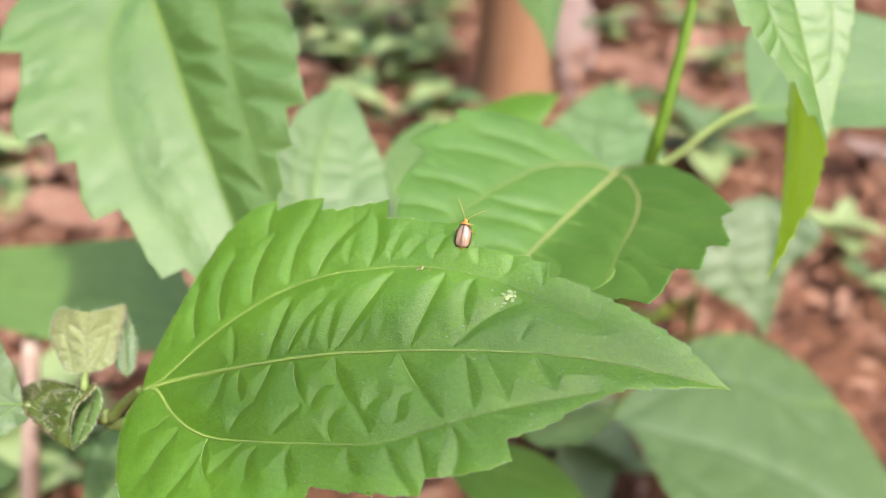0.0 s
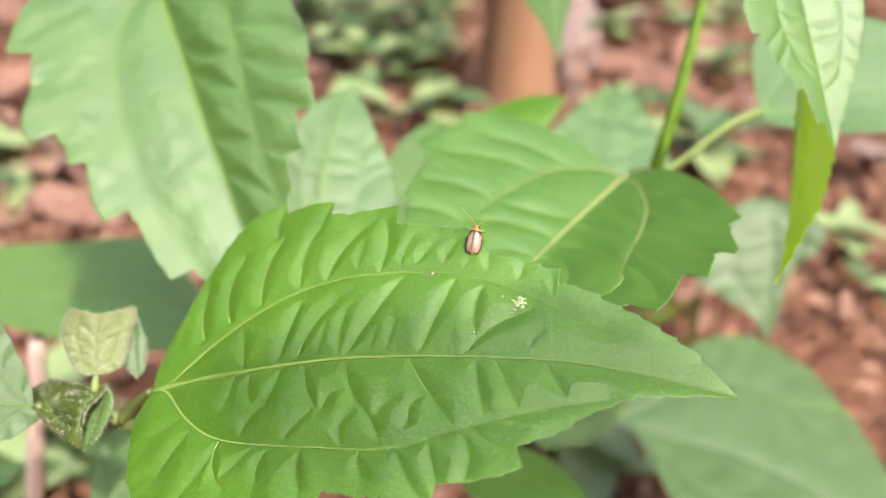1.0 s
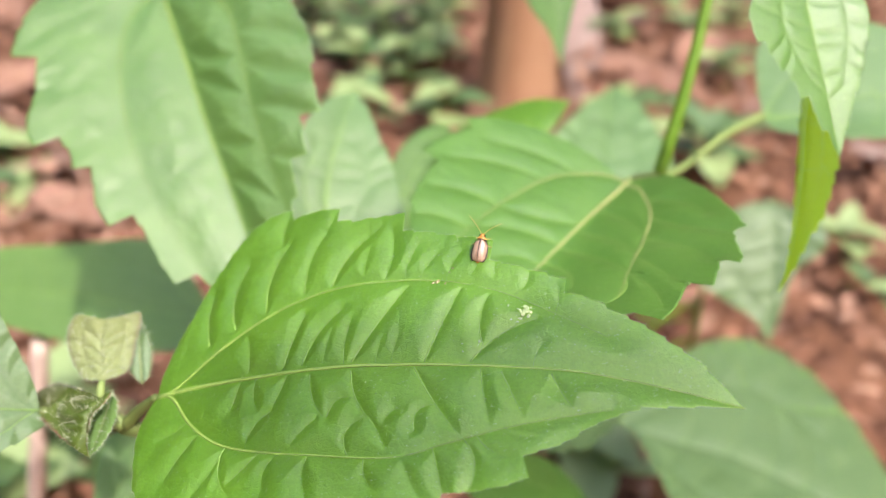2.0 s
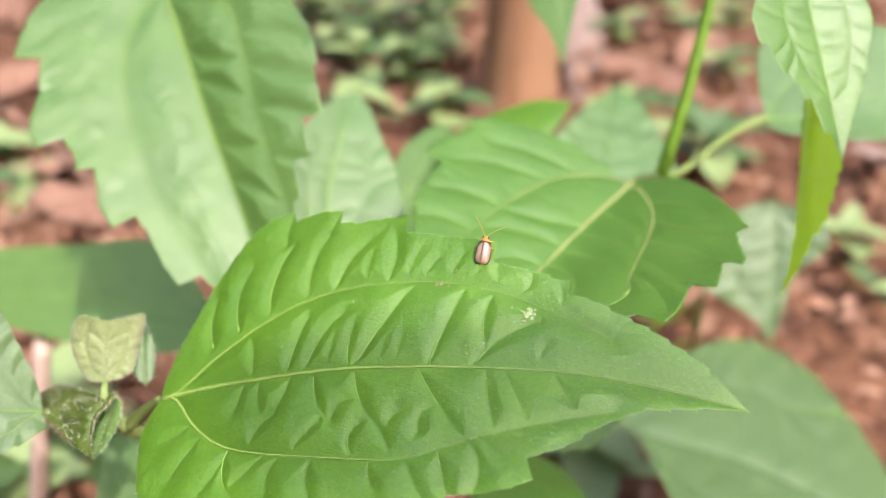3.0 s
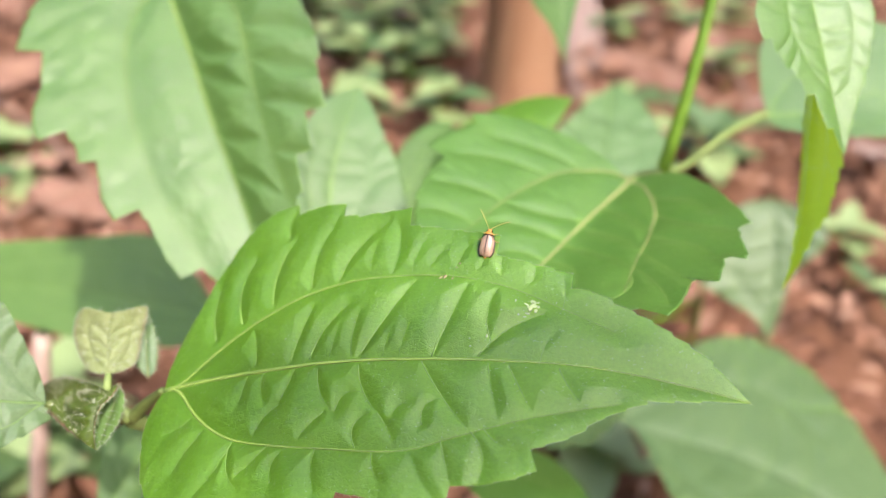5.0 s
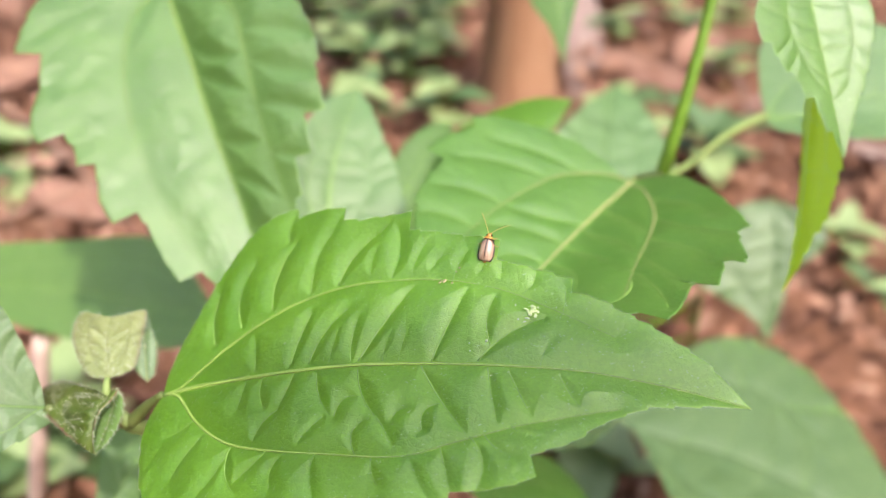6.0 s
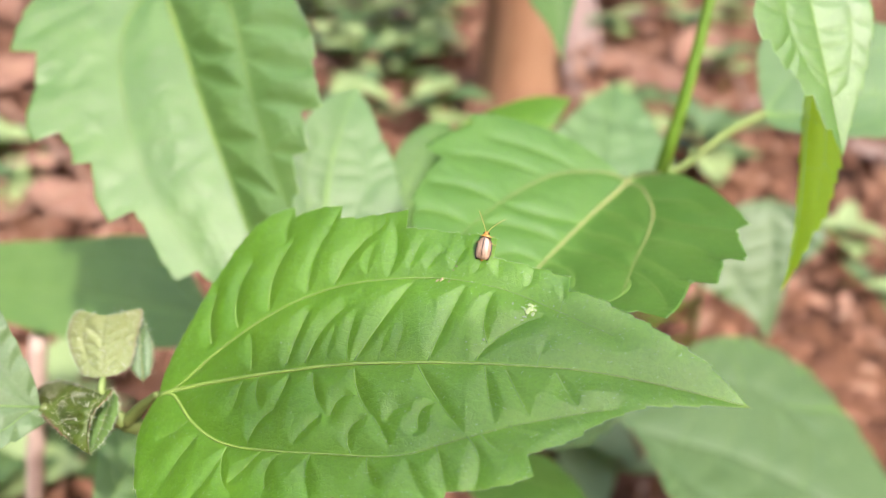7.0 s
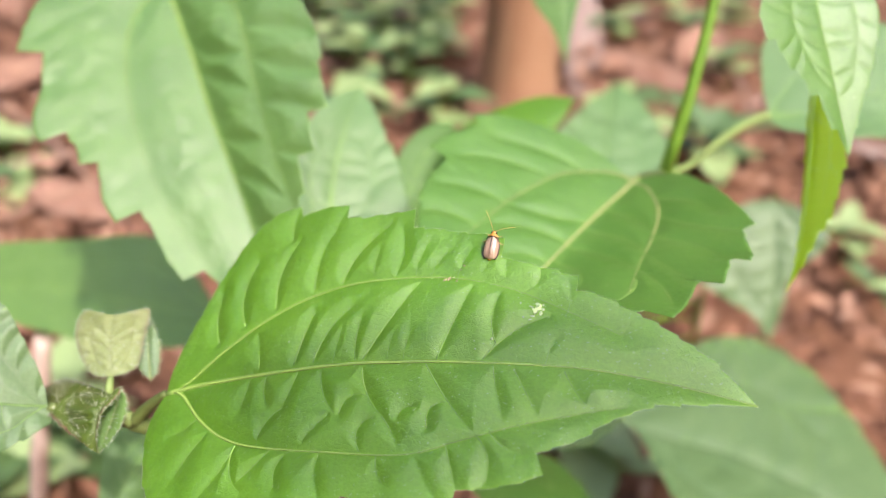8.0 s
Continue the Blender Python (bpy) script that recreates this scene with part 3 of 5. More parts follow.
LOW_RIGHT = dict(o=(0.0873, 0.2311, 0.1573), x=(0.8892, -0.3821, -0.2516), y=(0.3734, 0.9239, -0.0834), length=148.2, bend=(3, 0.08, 0, 0),
         mid=[(22.4, 1.9), (61, 10.6), (105.6, 10.8)],
         side_a=[(4.1, 20.9), (16.1, 53), (36.2, 85.9), (61.7, 103.4), (92.1, 99.4), (114.6, 80.2), (134.3, 50.9), (145.9, 23.4)],
         side_b=[(9.2, -4.7), (21.4, -23), (38.4, -47.2), (63, -55.9), (105.1, -37.8)],
         teeth_a=[], teeth_b=[],
         vein_a=[(12, 13.2), (34.2, 46), (67, 63), (101, 51.9)], vein_b=[(14.8, -5.2), (36.4, -20.7), (68.8, -27.4)])
POINT_DOWN = dict(o=(0.2381, 0.4308, 0.1635), x=(-0.0556, -0.6374, -0.7685), y=(0.9814, -0.1766, 0.0755), length=103.2, bend=(2, 0.1, 0, 0),
         mid=[(32.8, 1.9), (69.0, 1.4)],
         side_a=[(8.0, 18.3), (23.9, 34.3), (35.9, 32.5), (52.5, 14.8), (80.7, 6.4)],
         side_b=[(7.2, -23.4), (31.0, -46.6), (59.8, -51.9), (74.7, -30.1), (85.8, -12.3)],
         teeth_a=[], teeth_b=[],
         vein_a=[(20.3, 14.6), (36.3, 20.1), (68.7, 7.9)], vein_b=[(17.2, -15.5), (50.4, -26.7), (77.7, -10.6)])
LOW_MID = dict(o=(0.0035, 0.1760, 0.2006), x=(0.8220, -0.5440, 0.1684), y=(0.5602, 0.7193, -0.4108), length=60.9, bend=(2, -0.1, 0, 0),
         mid=[(24.6, 0.4), (48.4, 3.2)],
         side_a=[(1.3, 10.6), (10.9, 26.1), (28.1, 27.6), (44.8, 16.9)],
         side_b=[(19.1, -18), (39.7, -26.3), (56.3, -18.3)],
         teeth_a=[], teeth_b=[],
         vein_a=[(11.4, 11.1), (30.6, 17)], vein_b=[(25.5, -13.3), (46.9, -16.1)])
LOW_MID_PALE = dict(o=(0.0406, 0.2131, 0.1664), x=(0.9203, 0.3607, -0.1517), y=(-0.3884, 0.7952, -0.4655), length=52.3, bend=(1, -0.1, 0, 0),
         mid=[(14.7, -5.6), (34, -4.8)],
         side_a=[(14.6, 14.4), (36.7, 23.4), (55, 19.9)],
         side_b=[(1, -13.1), (13.9, -20.4), (33.4, -14.3)],
         teeth_a=[], teeth_b=[],
         vein_a=[(13.7, 2.6), (36.9, 8.6)], vein_b=[(5.8, -10), (22.3, -12.6)])
LOW_LEFT = dict(o=(-0.0865, 0.1475, 0.2471), x=(-0.3160, -0.9233, -0.2182), y=(0.7842, -0.1247, -0.6078), length=31.7, bend=(1, -0.15, 0, 0),
         mid=[(9.3, -2.1), (20.6, -2.2)],
         side_a=[(5.6, 7.7), (15.8, 10.2), (26.3, 7.4)],
         side_b=[(2.5, -8.2), (8.7, -13.7), (19.4, -10.6), (27.6, -5.5)],
         teeth_a=[], teeth_b=[],
         vein_a=[(8.3, 3.2), (19, 4.3)], vein_b=[(6.4, -5.8), (16.2, -7.9)])
TOP_MID = dict(o=(0.0514, 0.3448, 0.3632), x=(0.0166, -0.7303, -0.6830), y=(0.9931, 0.0914, -0.0736), length=72.6, bend=(1, 0.35, 0, 0),
         mid=[(26.5, -0.9), (51.2, -0.4)],
         side_a=[(10.1, 7.8), (27.8, 10.3), (43.7, 6.4), (59.2, 2.5)],
         side_b=[(12.1, -10.6), (31.5, -18.6), (46.7, -15.2), (57.6, -6.1)],
         teeth_a=[], teeth_b=[],
         vein_a=[(18.3, 5), (43.2, 3.2)], vein_b=[(20, -8.3), (44.9, -8.3)])
# unseen leaf, its outline set by the shade it must cast
SHADE_CASTER = dict(o=(0.2121, -0.1428, 0.7174), x=(-0.9392, 0.2699, -0.2124), y=(-0.1836, -0.9172, -0.3535), length=96.1, bend=(0, 0, 0, 0), mid=[(48.0, 0)], side_a=[(11.1, 2.0), (19.1, 4.5), (28.5, 8.9), (37.5, 13.9), (47.9, 19.0), (61.6, 20.8), (77.4, 19.3), (88.5, 11.4), (95.9, 4.0)], side_b=[(11.9, -9.0), (21.8, -13.9), (32.0, -16.7), (39.4, -13.4), (47.0, -11.7), (57.9, -10.7), (70.1, -9.5), (82.7, -7.8), (90.8, -4.6)], teeth_a=[], teeth_b=[], vein_a=[], vein_b=[])
BUD_UP = dict(o=(-0.0659, 0.0981, 0.3213), x=(-0.1171, 0.8011, 0.5870), y=(-0.9762, -0.2014, 0.0802), length=12.5, bend=(-1.6, -0.5, 0, 0),
         mid=[(3.9, 0.6), (8.5, 0.9)],
         side_a=[(1.1, 3.6), (4.8, 6.4), (10, 7.7), (13.8, 5.4), (13.1, 2.8)],
         side_b=[(0.7, -2.3), (2.6, -4.4), (7.7, -5.1), (13.5, -6.5), (12.8, -3)],
         teeth_a=[(0.766, 0.3)], teeth_b=[(0.713, 0.4)],
         vein_a=[(3.6, 3.3), (9, 5), (12, 4)], vein_b=[(3.7, -2.3), (8.3, -3.4), (11.6, -4)])
BUD_BEHIND = dict(o=(-0.0602, 0.1013, 0.3171), x=(-0.2068, 0.8193, 0.5347), y=(-0.9500, -0.2988, 0.0904), length=13.7, bend=(0, -0.2, 0, 0),
         mid=[(7, 0.1)],
         side_a=[(3.7, 2.2), (8.5, 1.8)],
         side_b=[(2, -1.4), (7, -2), (11.2, -1)],
         teeth_a=[], teeth_b=[],
         vein_a=[], vein_b=[])
BUD_DARK = dict(o=(-0.0634, 0.0921, 0.3231), x=(-0.0499, -0.8352, -0.5476), y=(0.9810, -0.1440, 0.1302), length=10.8, bend=(2.0, -0.55, 0, 0),
         mid=[(4, -0.4), (7.5, -0.1)],
         side_a=[(-1.1, 1.7), (1.6, 1.8), (3.6, 1.1), (6, 1), (8.5, 0.4)],
         side_b=[(-2.9, -11.4), (-6, -27.7), (-4.1, -31.3), (0.6, -23.1), (5.9, -10.9), (9, -3.2)],
         teeth_a=[(0.406, 0.3)], teeth_b=[(0.483, 0.5)],
         vein_a=[], vein_b=[(-0.8, -9.8), (2.1, -12.5), (7.4, -5.1)])
BUD_INNER = dict(o=(-0.0627, 0.0946, 0.3215), x=(-0.2049, -0.8009, -0.5626), y=(0.9490, -0.3032, 0.0859), length=12.0, bend=(-1, -0.3, 0, 0),
         mid=[(3.3, -0.3), (7.1, -0.3)],
         side_a=[(1.6, 1.7), (4.9, 2.3), (8.8, 1.7)],
         side_b=[(2.8, -2.3), (5.6, -3.4), (9.1, -3.1)],
         teeth_a=[], teeth_b=[],
         vein_a=[], vein_b=[])

# secondary veins of the beetle's leaf: start, end, bow
UPPER_OUTER = [
    (10.3, 9.1, 7.3, 20.2, 0.17), (16.0, 11.8, 15.0, 25.7, 0.31), (22.6, 14.6, 24.1, 28.7, 0.26), (30.6, 17.5, 32.6, 30.0, 0.21), (36.3, 18.3, 42.1, 28.1, 0.2),
    (42.8, 19.1, 43.1, 24.9, 0.13), (46.9, 18.7, 46.8, 28.8, -0.18), (50.9, 18.8, 52.3, 24.7, 0.13), (53.8, 18.2, 56.1, 22.9, 0.16), (58.5, 17.7, 60.8, 23.7, 0.11),
    (62.5, 17.4, 64.2, 20.9, 0.12), (66.7, 16.5, 66.9, 22.5, -0.05), (70.8, 15.5, 72.8, 19.5, -0.27), (77.0, 11.3, 77.6, 17.1, -0.18), (22.3, 29.5, 22.7, 37.4, 0.28),
    (32.8, 30.2, 34.4, 34.1, 0.12), (42.1, 28.1, 44.7, 30.3, -0.15)]
UPPER_INNER = [
    (29.9, 3.1, 31.9, 13.0, 0.08), (33.8, 3.2, 39.5, 13.3, 0.22), (38.0, 3.4, 38.4, 9.3, 0.04), (42.2, 3.2, 41.9, 10.8, 0.15), (43.5, 3.4, 51.9, 17.6, 0.05),
    (51.0, 3.3, 51.8, 8.9, 0.06), (56.7, 3.3, 61.6, 16.7, 0.05), (66.3, 6.3, 66.9, 16.2, 0.27), (64.4, 3.6, 74.5, 11.3, 0.17), (74.3, 2.9, 75.8, 7.3, 0.08),
    (22.3, 2.7, 19.5, 10.2, -0.08), (48.1, 3.3, 48.7, 7.9, 0.09)]
LOWER_INNER = [
    (21.1, 2.2, 21.3, -4.6, -0.02), (24.6, 1.9, 27.2, -4.8, -0.23), (31.1, 2.3, 30.1, -5.1, 0.06), (30.1, -5.1, 27.0, -11.3, -0.34), (36.0, 1.4, 40.8, -6.3, -0.17),
    (39.4, -6.4, 35.4, -12.2, -0.12), (43.8, 1.9, 49.3, -6.6, -0.17), (49.3, -6.6, 53.2, -12.0, 0.08), (41.5, -6.3, 45.9, -3.2, 0.65), (46.6, -12.3, 48.6, -6.3, 0.69),
    (55.1, 2.5, 64.2, -8.5, -0.06), (57.0, -8.2, 59.7, -3.9, 0.64), (51.8, -6.7, 54.9, -5.0, 0.51), (66.2, 2.5, 68.9, -6.8, -0.06), (69.5, 2.2, 74.0, -5.8, 0.0),
    (77.3, 2.2, 80.9, -3.3, -0.08)]
LOWER_OUTER = [
    (11.6, -6.0, 6.2, -9.1, 0.07), (15.7, -8.3, 10.9, -16.3, -0.12), (22.6, -10.9, 17.8, -20.5, 0.11), (22.2, -12.4, 26.5, -19.1, -0.3), (30.2, -12.1, 25.1, -17.6, 0.03),
    (34.2, -12.4, 32.9, -18.0, -0.5), (39.6, -12.6, 41.2, -19.1, -0.21), (49.6, -12.9, 51.6, -17.0, -0.21), (55.6, -12.1, 60.9, -19.4, -0.11), (60.4, -10.7, 63.0, -17.2, -0.01),
    (64.7, -8.8, 66.6, -16.5, 0.36), (66.7, -8.1, 72.0, -11.3, -0.23), (70.8, -6.8, 75.0, -8.0, -0.2)]
# side veins of the large upper leaf and of the bright leaf behind
UPPER_LEAF = [
    (43.3, 0.1, 58.3, 13.6, 0.01), (29.1, -0.6, 46.6, 16.0, -0.27), (64.2, -0.1, 72.4, 12.9, -0.13), (76.3, 0.5, 90.7, 12.2, 0.14), (90.7, 0.2, 99.4, 8.5, 0.1),
    (48.7, 15.6, 61.0, 30.3, -0.07), (62.9, 14.1, 71.0, 26.6, 0.1), (39.4, 16.7, 49.7, 32.8, 0.08), (76.6, 13.2, 81.4, 19.4, -0.04)]
BRIGHT_LEAF = [
    (17.2, -17.9, 29.4, -36.2, -0.19), (35.0, -19.0, 42.7, -32.9, -0.25), (47.9, -19.1, 54.5, -29.7, -0.28), (7.3, -11.4, 15.0, -33.2, -0.16), (23.4, -1.4, 35.0, -19.0, 0.08),
    (34.5, -1.9, 45.9, -18.5, -0.23), (44.3, -2.2, 51.9, -10.1, -0.35), (14.9, -1.2, 27.5, 16.0, 0.17), (26.4, -1.4, 36.9, 17.6, 0.24), (35.3, -1.7, 44.2, 18.9, 0.19),
    (42.5, -1.8, 52.9, 9.9, 0.37), (9.9, 9.2, 17.3, 25.9, 0.31), (18.1, 13.0, 25.7, 33.0, -0.09), (29.4, 16.1, 38.2, 33.4, 0.19), (37.0, 17.7, 48.9, 32.1, -0.0),
    (48.4, 20.3, 59.5, 18.2, 0.38), (44.7, 19.8, 58.1, 31.1, 0.12)]
HERO_VEINS = []
for field in (UPPER_OUTER, UPPER_INNER, LOWER_INNER, LOWER_OUTER):
    for q in field:
        run = math.hypot(q[2] - q[0], q[3] - q[1])
        low = field in (LOWER_INNER, LOWER_OUTER)
        HERO_VEINS.append((bowed(q[0:2], q[2:4], q[4]), 0.5 if run > 9 else 0.9, (0.8 if low else 1.0) if run > 10 else 0.6 if run > 7.5 or low else -0.8))


def traced(field, size=1.0, fade=0.4):
    return [(bowed(q[0:2], q[2:4], q[4]), fade, size) for q in field]


# ---- ground ----
def ground_sheet():
    rng = np.random.default_rng(3)
    xs = np.r_[-40, -12, -4, np.linspace(-2, 2, 81), 4, 12, 40]
    ys = np.r_[-40, -12, -4, np.linspace(-1.2, 3, 85), 6, 14, 40]
    verts, faces = [], []
    for y in ys:
        for x in xs:
            near = max(0, 1 - max(0, abs(x) - 1.5) - max(0, abs(y - 0.9) - 1.8))
            h = 0.018 * noise.noise((x * 3, y * 3, 0)) + 0.008 * noise.noise((x * 11, y * 11, 4))
            verts.append((x, y, h * near - 0.01))
    w = len(xs)
    for i in range(len(ys) - 1):
        for j in range(w - 1):
            faces.append((i * w + j, i * w + j + 1, (i + 1) * w + j + 1, (i + 1) * w + j))
    return tagged(mesh_object("ground", verts, faces, SOIL), "red-brown bare soil under dry leaf litter", "ground", kind="structure")


ground_sheet()


def sky_block_ring(radius, high):
    """Unseen leafage added all round to block low sky; bulges down to the ground."""
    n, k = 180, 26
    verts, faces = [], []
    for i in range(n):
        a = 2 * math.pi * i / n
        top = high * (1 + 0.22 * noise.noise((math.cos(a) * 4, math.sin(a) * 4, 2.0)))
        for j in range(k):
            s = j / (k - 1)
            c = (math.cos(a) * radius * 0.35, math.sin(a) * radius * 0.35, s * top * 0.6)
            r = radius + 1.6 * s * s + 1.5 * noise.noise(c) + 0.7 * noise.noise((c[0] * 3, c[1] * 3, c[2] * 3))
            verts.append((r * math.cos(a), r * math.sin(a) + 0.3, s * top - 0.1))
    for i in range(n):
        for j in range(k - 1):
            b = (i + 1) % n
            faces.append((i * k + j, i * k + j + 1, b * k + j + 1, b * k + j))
    return tagged(mesh_object("backdrop", verts, faces, LEAF_RING), "unseen ring of dark leafage added to block the low sky", "trees", kind="structure")


sky_block_ring(13.0, 13.0)


def litter(name, count, seed, size, area, mat, label, high=0.02):
    """Dry curled leaf pieces strewn over the soil, joined."""
    rng = np.random.default_rng(seed)
    verts, faces = [], []
    ss, tt = np.meshgrid(np.linspace(-1, 1, 6), np.linspace(-1, 1, 4), indexing="ij")
    wid = np.sqrt(np.clip(1.04 - ss ** 2, 0, 1))
    thin = count // 4
    for i in range(count + thin):
        ln = rng.uniform(*size)
        wd = ln * rng.uniform(0.25, 0.55)
        c1, c2 = rng.normal(0, 0.35), rng.uniform(-0.2, 0.9)
        p = np.stack([ss * ln / 2, tt * wid * wd / 2, c1 * ss ** 2 * ln / 2 + c2 * tt ** 2 * wid * wd / 2 + rng.normal(0, 0.03 * ln, ss.shape)], -1).reshape(-1, 3)
        e = Euler((rng.normal(0, 0.35), rng.normal(0, 0.35), rng.uniform(0, 6.28))).to_matrix()
        p = p @ np.array(e).T
        at = np.array([rng.uniform(*area[0]), rng.uniform(*area[1]), 0])
        # towards the outside the litter thins out
        at[:2] += rng.normal(0, 0.3 if i < count else 1.7, 2)
        p += at
        p[:, 2] += rng.uniform(0.0, high) - min(0, p[:, 2].min()) * 0.6
        b = len(verts)
        verts += p.tolist()
        for i in range(5):
            for j in range(3):
                faces.append((b + i * 4 + j, b + i * 4 + j + 1, b + (i + 1) * 4 + j + 1, b + (i + 1) * 4 + j))
    return tagged(mesh_object(name, verts, faces, mat), label, "leaf litter", kind="stuff")


litter("leaf_litter", 14000, 5, (0.010, 0.036), ((-2.2, 2.2), (-1.0, 2.6)), LITTER, "dry reddish-brown fallen leaves covering the soil")
litter("leaf_litter", 9000, 6, (0.008, 0.032), ((-0.9, 1.1), (0.25, 1.8)), LITTER, "small broken pieces of dry leaves on the soil", 0.03)


def trunk(at, lean, radius, height):
    ob = root("tree", (at[0], at[1], -0.02), "slim tree with orange-brown bark rising from the litter", "tree")
    rng = np.random.default_rng(8)
    n, k = 40, 28
    verts, faces = [], []
    for i in range(n):
        z = height * i / (n - 1)
        flare = 1 + 0.35 * math.exp(-z / 0.05)
        for j in range(k):
            a = 2 * math.pi * j / k
            r = radius * flare * (1 + 0.05 * noise.noise((math.cos(a) * 2, math.sin(a) * 2, z * 4)) + 0.04 * math.sin(3 * a + z))
            verts.append((at[0] + lean[0] * z + r * math.cos(a), at[1] + lean[1] * z + r * math.sin(a), z - 0.02))
    for i in range(n - 1):
        for j in range(k):
            faces.append((i * k + j, i * k + (j + 1) % k, (i + 1) * k + (j + 1) % k, (i + 1) * k + j))
    faces.append(tuple((n - 1) * k + j for j in range(k)))
    mesh_object("trunk", verts, faces, BARK, ob, "smooth orange-brown trunk")
    top = np.array((at[0] + lean[0] * height, at[1] + lean[1] * height, height - 0.03))
    cv, cf = [], []
    for i in range(6):
        a = i * 1.05
        end = top + np.array((math.cos(a) * 0.6, math.sin(a) * 0.6 + 0.25, 0.35 + 0.1 * (i % 3)))
        tube("limb", [tuple(top), tuple((top + end) / 2 + np.array((0, 0, 0.06))), tuple(end)], [radius * 0.45, radius * 0.3, 0.006], BARK, ob, sides=8, samples=10)
        for _ in range(60):
            c = end + rng.normal(0, 0.16, 3)
            u, w = rng.normal(0, 1, 3), rng.normal(0, 1, 3)
            u /= np.linalg.norm(u)
            w = np.cross(u, w)
            w /= np.linalg.norm(w)
            k = len(cv)
            q = np.cross(u, w) * 0.012
            cv += [c - u * 0.07, c + w * 0.035 + q, c + u * 0.07, c - w * 0.035 + q]
            cf += [(k, k + 1, k + 2), (k, k + 2, k + 3)]
    tagged(mesh_object("crown", cv, cf, SHADE, ob, "thin crown of green leaves"), kind="stuff")
    return ob


trunk((0.109, 0.957), (0.02, 0.06), 0.05, 2.8)


def curled_leaf(name, at, length, width, curl, turn, tilt, mat, label):
    """A large dead leaf, rolled along its length, lying on the litter."""
    n, k = 18, 12
    m = Matrix.Translation(at) @ Euler((tilt[0], tilt[1], turn)).to_matrix().to_4x4()
    top, verts, faces = [], [], []
    for layer in (0.0, -0.0012):
        for i in range(n):
            s = i / (n - 1)
            w = width * (math.sin(math.pi * (0.08 + 0.84 * s)) ** 0.7)
            for j in range(k):
                t = 2 * j / (k - 1) - 1
                a = t * curl
                p = Vector(((s - 0.5) * length, w / curl * math.sin(a) * 0.5, w / curl * (1 - math.cos(a)) * 0.5 + 0.25 * length * (s - 0.5) ** 2 + layer))
                p.z += 0.06 * width * noise.noise((s * 5, t * 3, length * 40))
                verts.append(tuple(m @ p))
    for layer in (0, n * k):
        for i in range(n - 1):
            for j in range(k - 1):
                f = (layer + i * k + j, layer + i * k + j + 1, layer + (i + 1) * k + j + 1, layer + (i + 1) * k + j)
                faces.append(f if layer == 0 else f[::-1])
    ring = [j for j in range(k)] + [i * k + k - 1 for i in range(1, n)] + [(n - 1) * k + j for j in range(k - 2, -1, -1)] + [i * k for i in range(n - 2, 0, -1)]
    for a, b in zip(ring, ring[1:] + ring[:1]):
        faces.append((b, a, a + n * k, b + n * k))
    return tagged(mesh_object(name, verts, faces, mat, origin=at), label, "dead leaf", "dead leaves on the ground")


for (x, y), ln, wd, turn, tilt, mat, label in [
    ((0.224, 1.131), 0.34, 0.09, 1.45, (0.5, -0.35), DEAD, "greyish-pink curled dead leaf beside the trunk"),
    ((0.310, 1.032), 0.16, 0.07, -0.7, (0.3, 0.1), TAN, "pale tan dead leaf on the litter"),
    ((0.348, 1.308), 0.16, 0.07, 0.5, (-0.2, 0.1), DEAD, "pale tan dead leaf on the litter"),
    ((0.415, 1.105), 0.17, 0.09, 1.1, (0.2, -0.2), TAN, "pale tan dead leaf on the litter"),
    ((0.314, 1.415), 0.2, 0.1, 2.2, (0.2, 0.2), TAN, "pale tan dead leaf on the litter"),
    ((-0.644, 0.988), 0.18, 0.09, 0.4, (0.2, -0.1), TAN, "pale tan dead leaf on the litter"),
    ((-0.396, 0.644), 0.12, 0.06, -0.4, (0.1, 0.1), TAN, "pale tan dead leaf on the litter"),
    ((-0.850, 1.378), 0.2, 0.1, -0.9, (0.2, 0.1), TAN, "pale tan dead leaf on the litter"),
    ((-0.247, 1.360), 0.19, 0.1, 0.6, (0.2, 0.1), TAN, "pale tan dead leaf on the litter"),
    ((-0.161, 1.185), 0.15, 0.08, -0.5, (0.1, 0.2), TAN, "pale tan dead leaf on the litter"),
    ((-0.103, 1.360), 0.17, 0.08, 1.2, (0.2, -0.1), DEAD, "pale tan dead leaf on the litter"),
    ((-0.192, 1.056), 0.13, 0.07, 0.1, (0.1, 0.1), TAN, "pale tan dead leaf on the litter"),
]:
    curled_leaf("dead_leaf", (x, y, 0.022), ln, wd, 0.8, turn, tilt, mat, label)

rng_dead = np.random.default_rng(77)
for _ in range(46):
    x, y = rng_dead.uniform(-0.9, 1.0), rng_dead.uniform(0.25, 1.9)
    curled_leaf("dead_leaf", (x, y, 0.02), rng_dead.uniform(0.06, 0.13), rng_dead.uniform(0.025, 0.055), rng_dead.uniform(0.6, 1.2), rng_dead.uniform(0, 6.28),
                (rng_dead.normal(0, 0.25), rng_dead.normal(0, 0.25)), TAN if rng_dead.random() < 0.6 else DEAD, "small curled dry leaf lying on the litter")

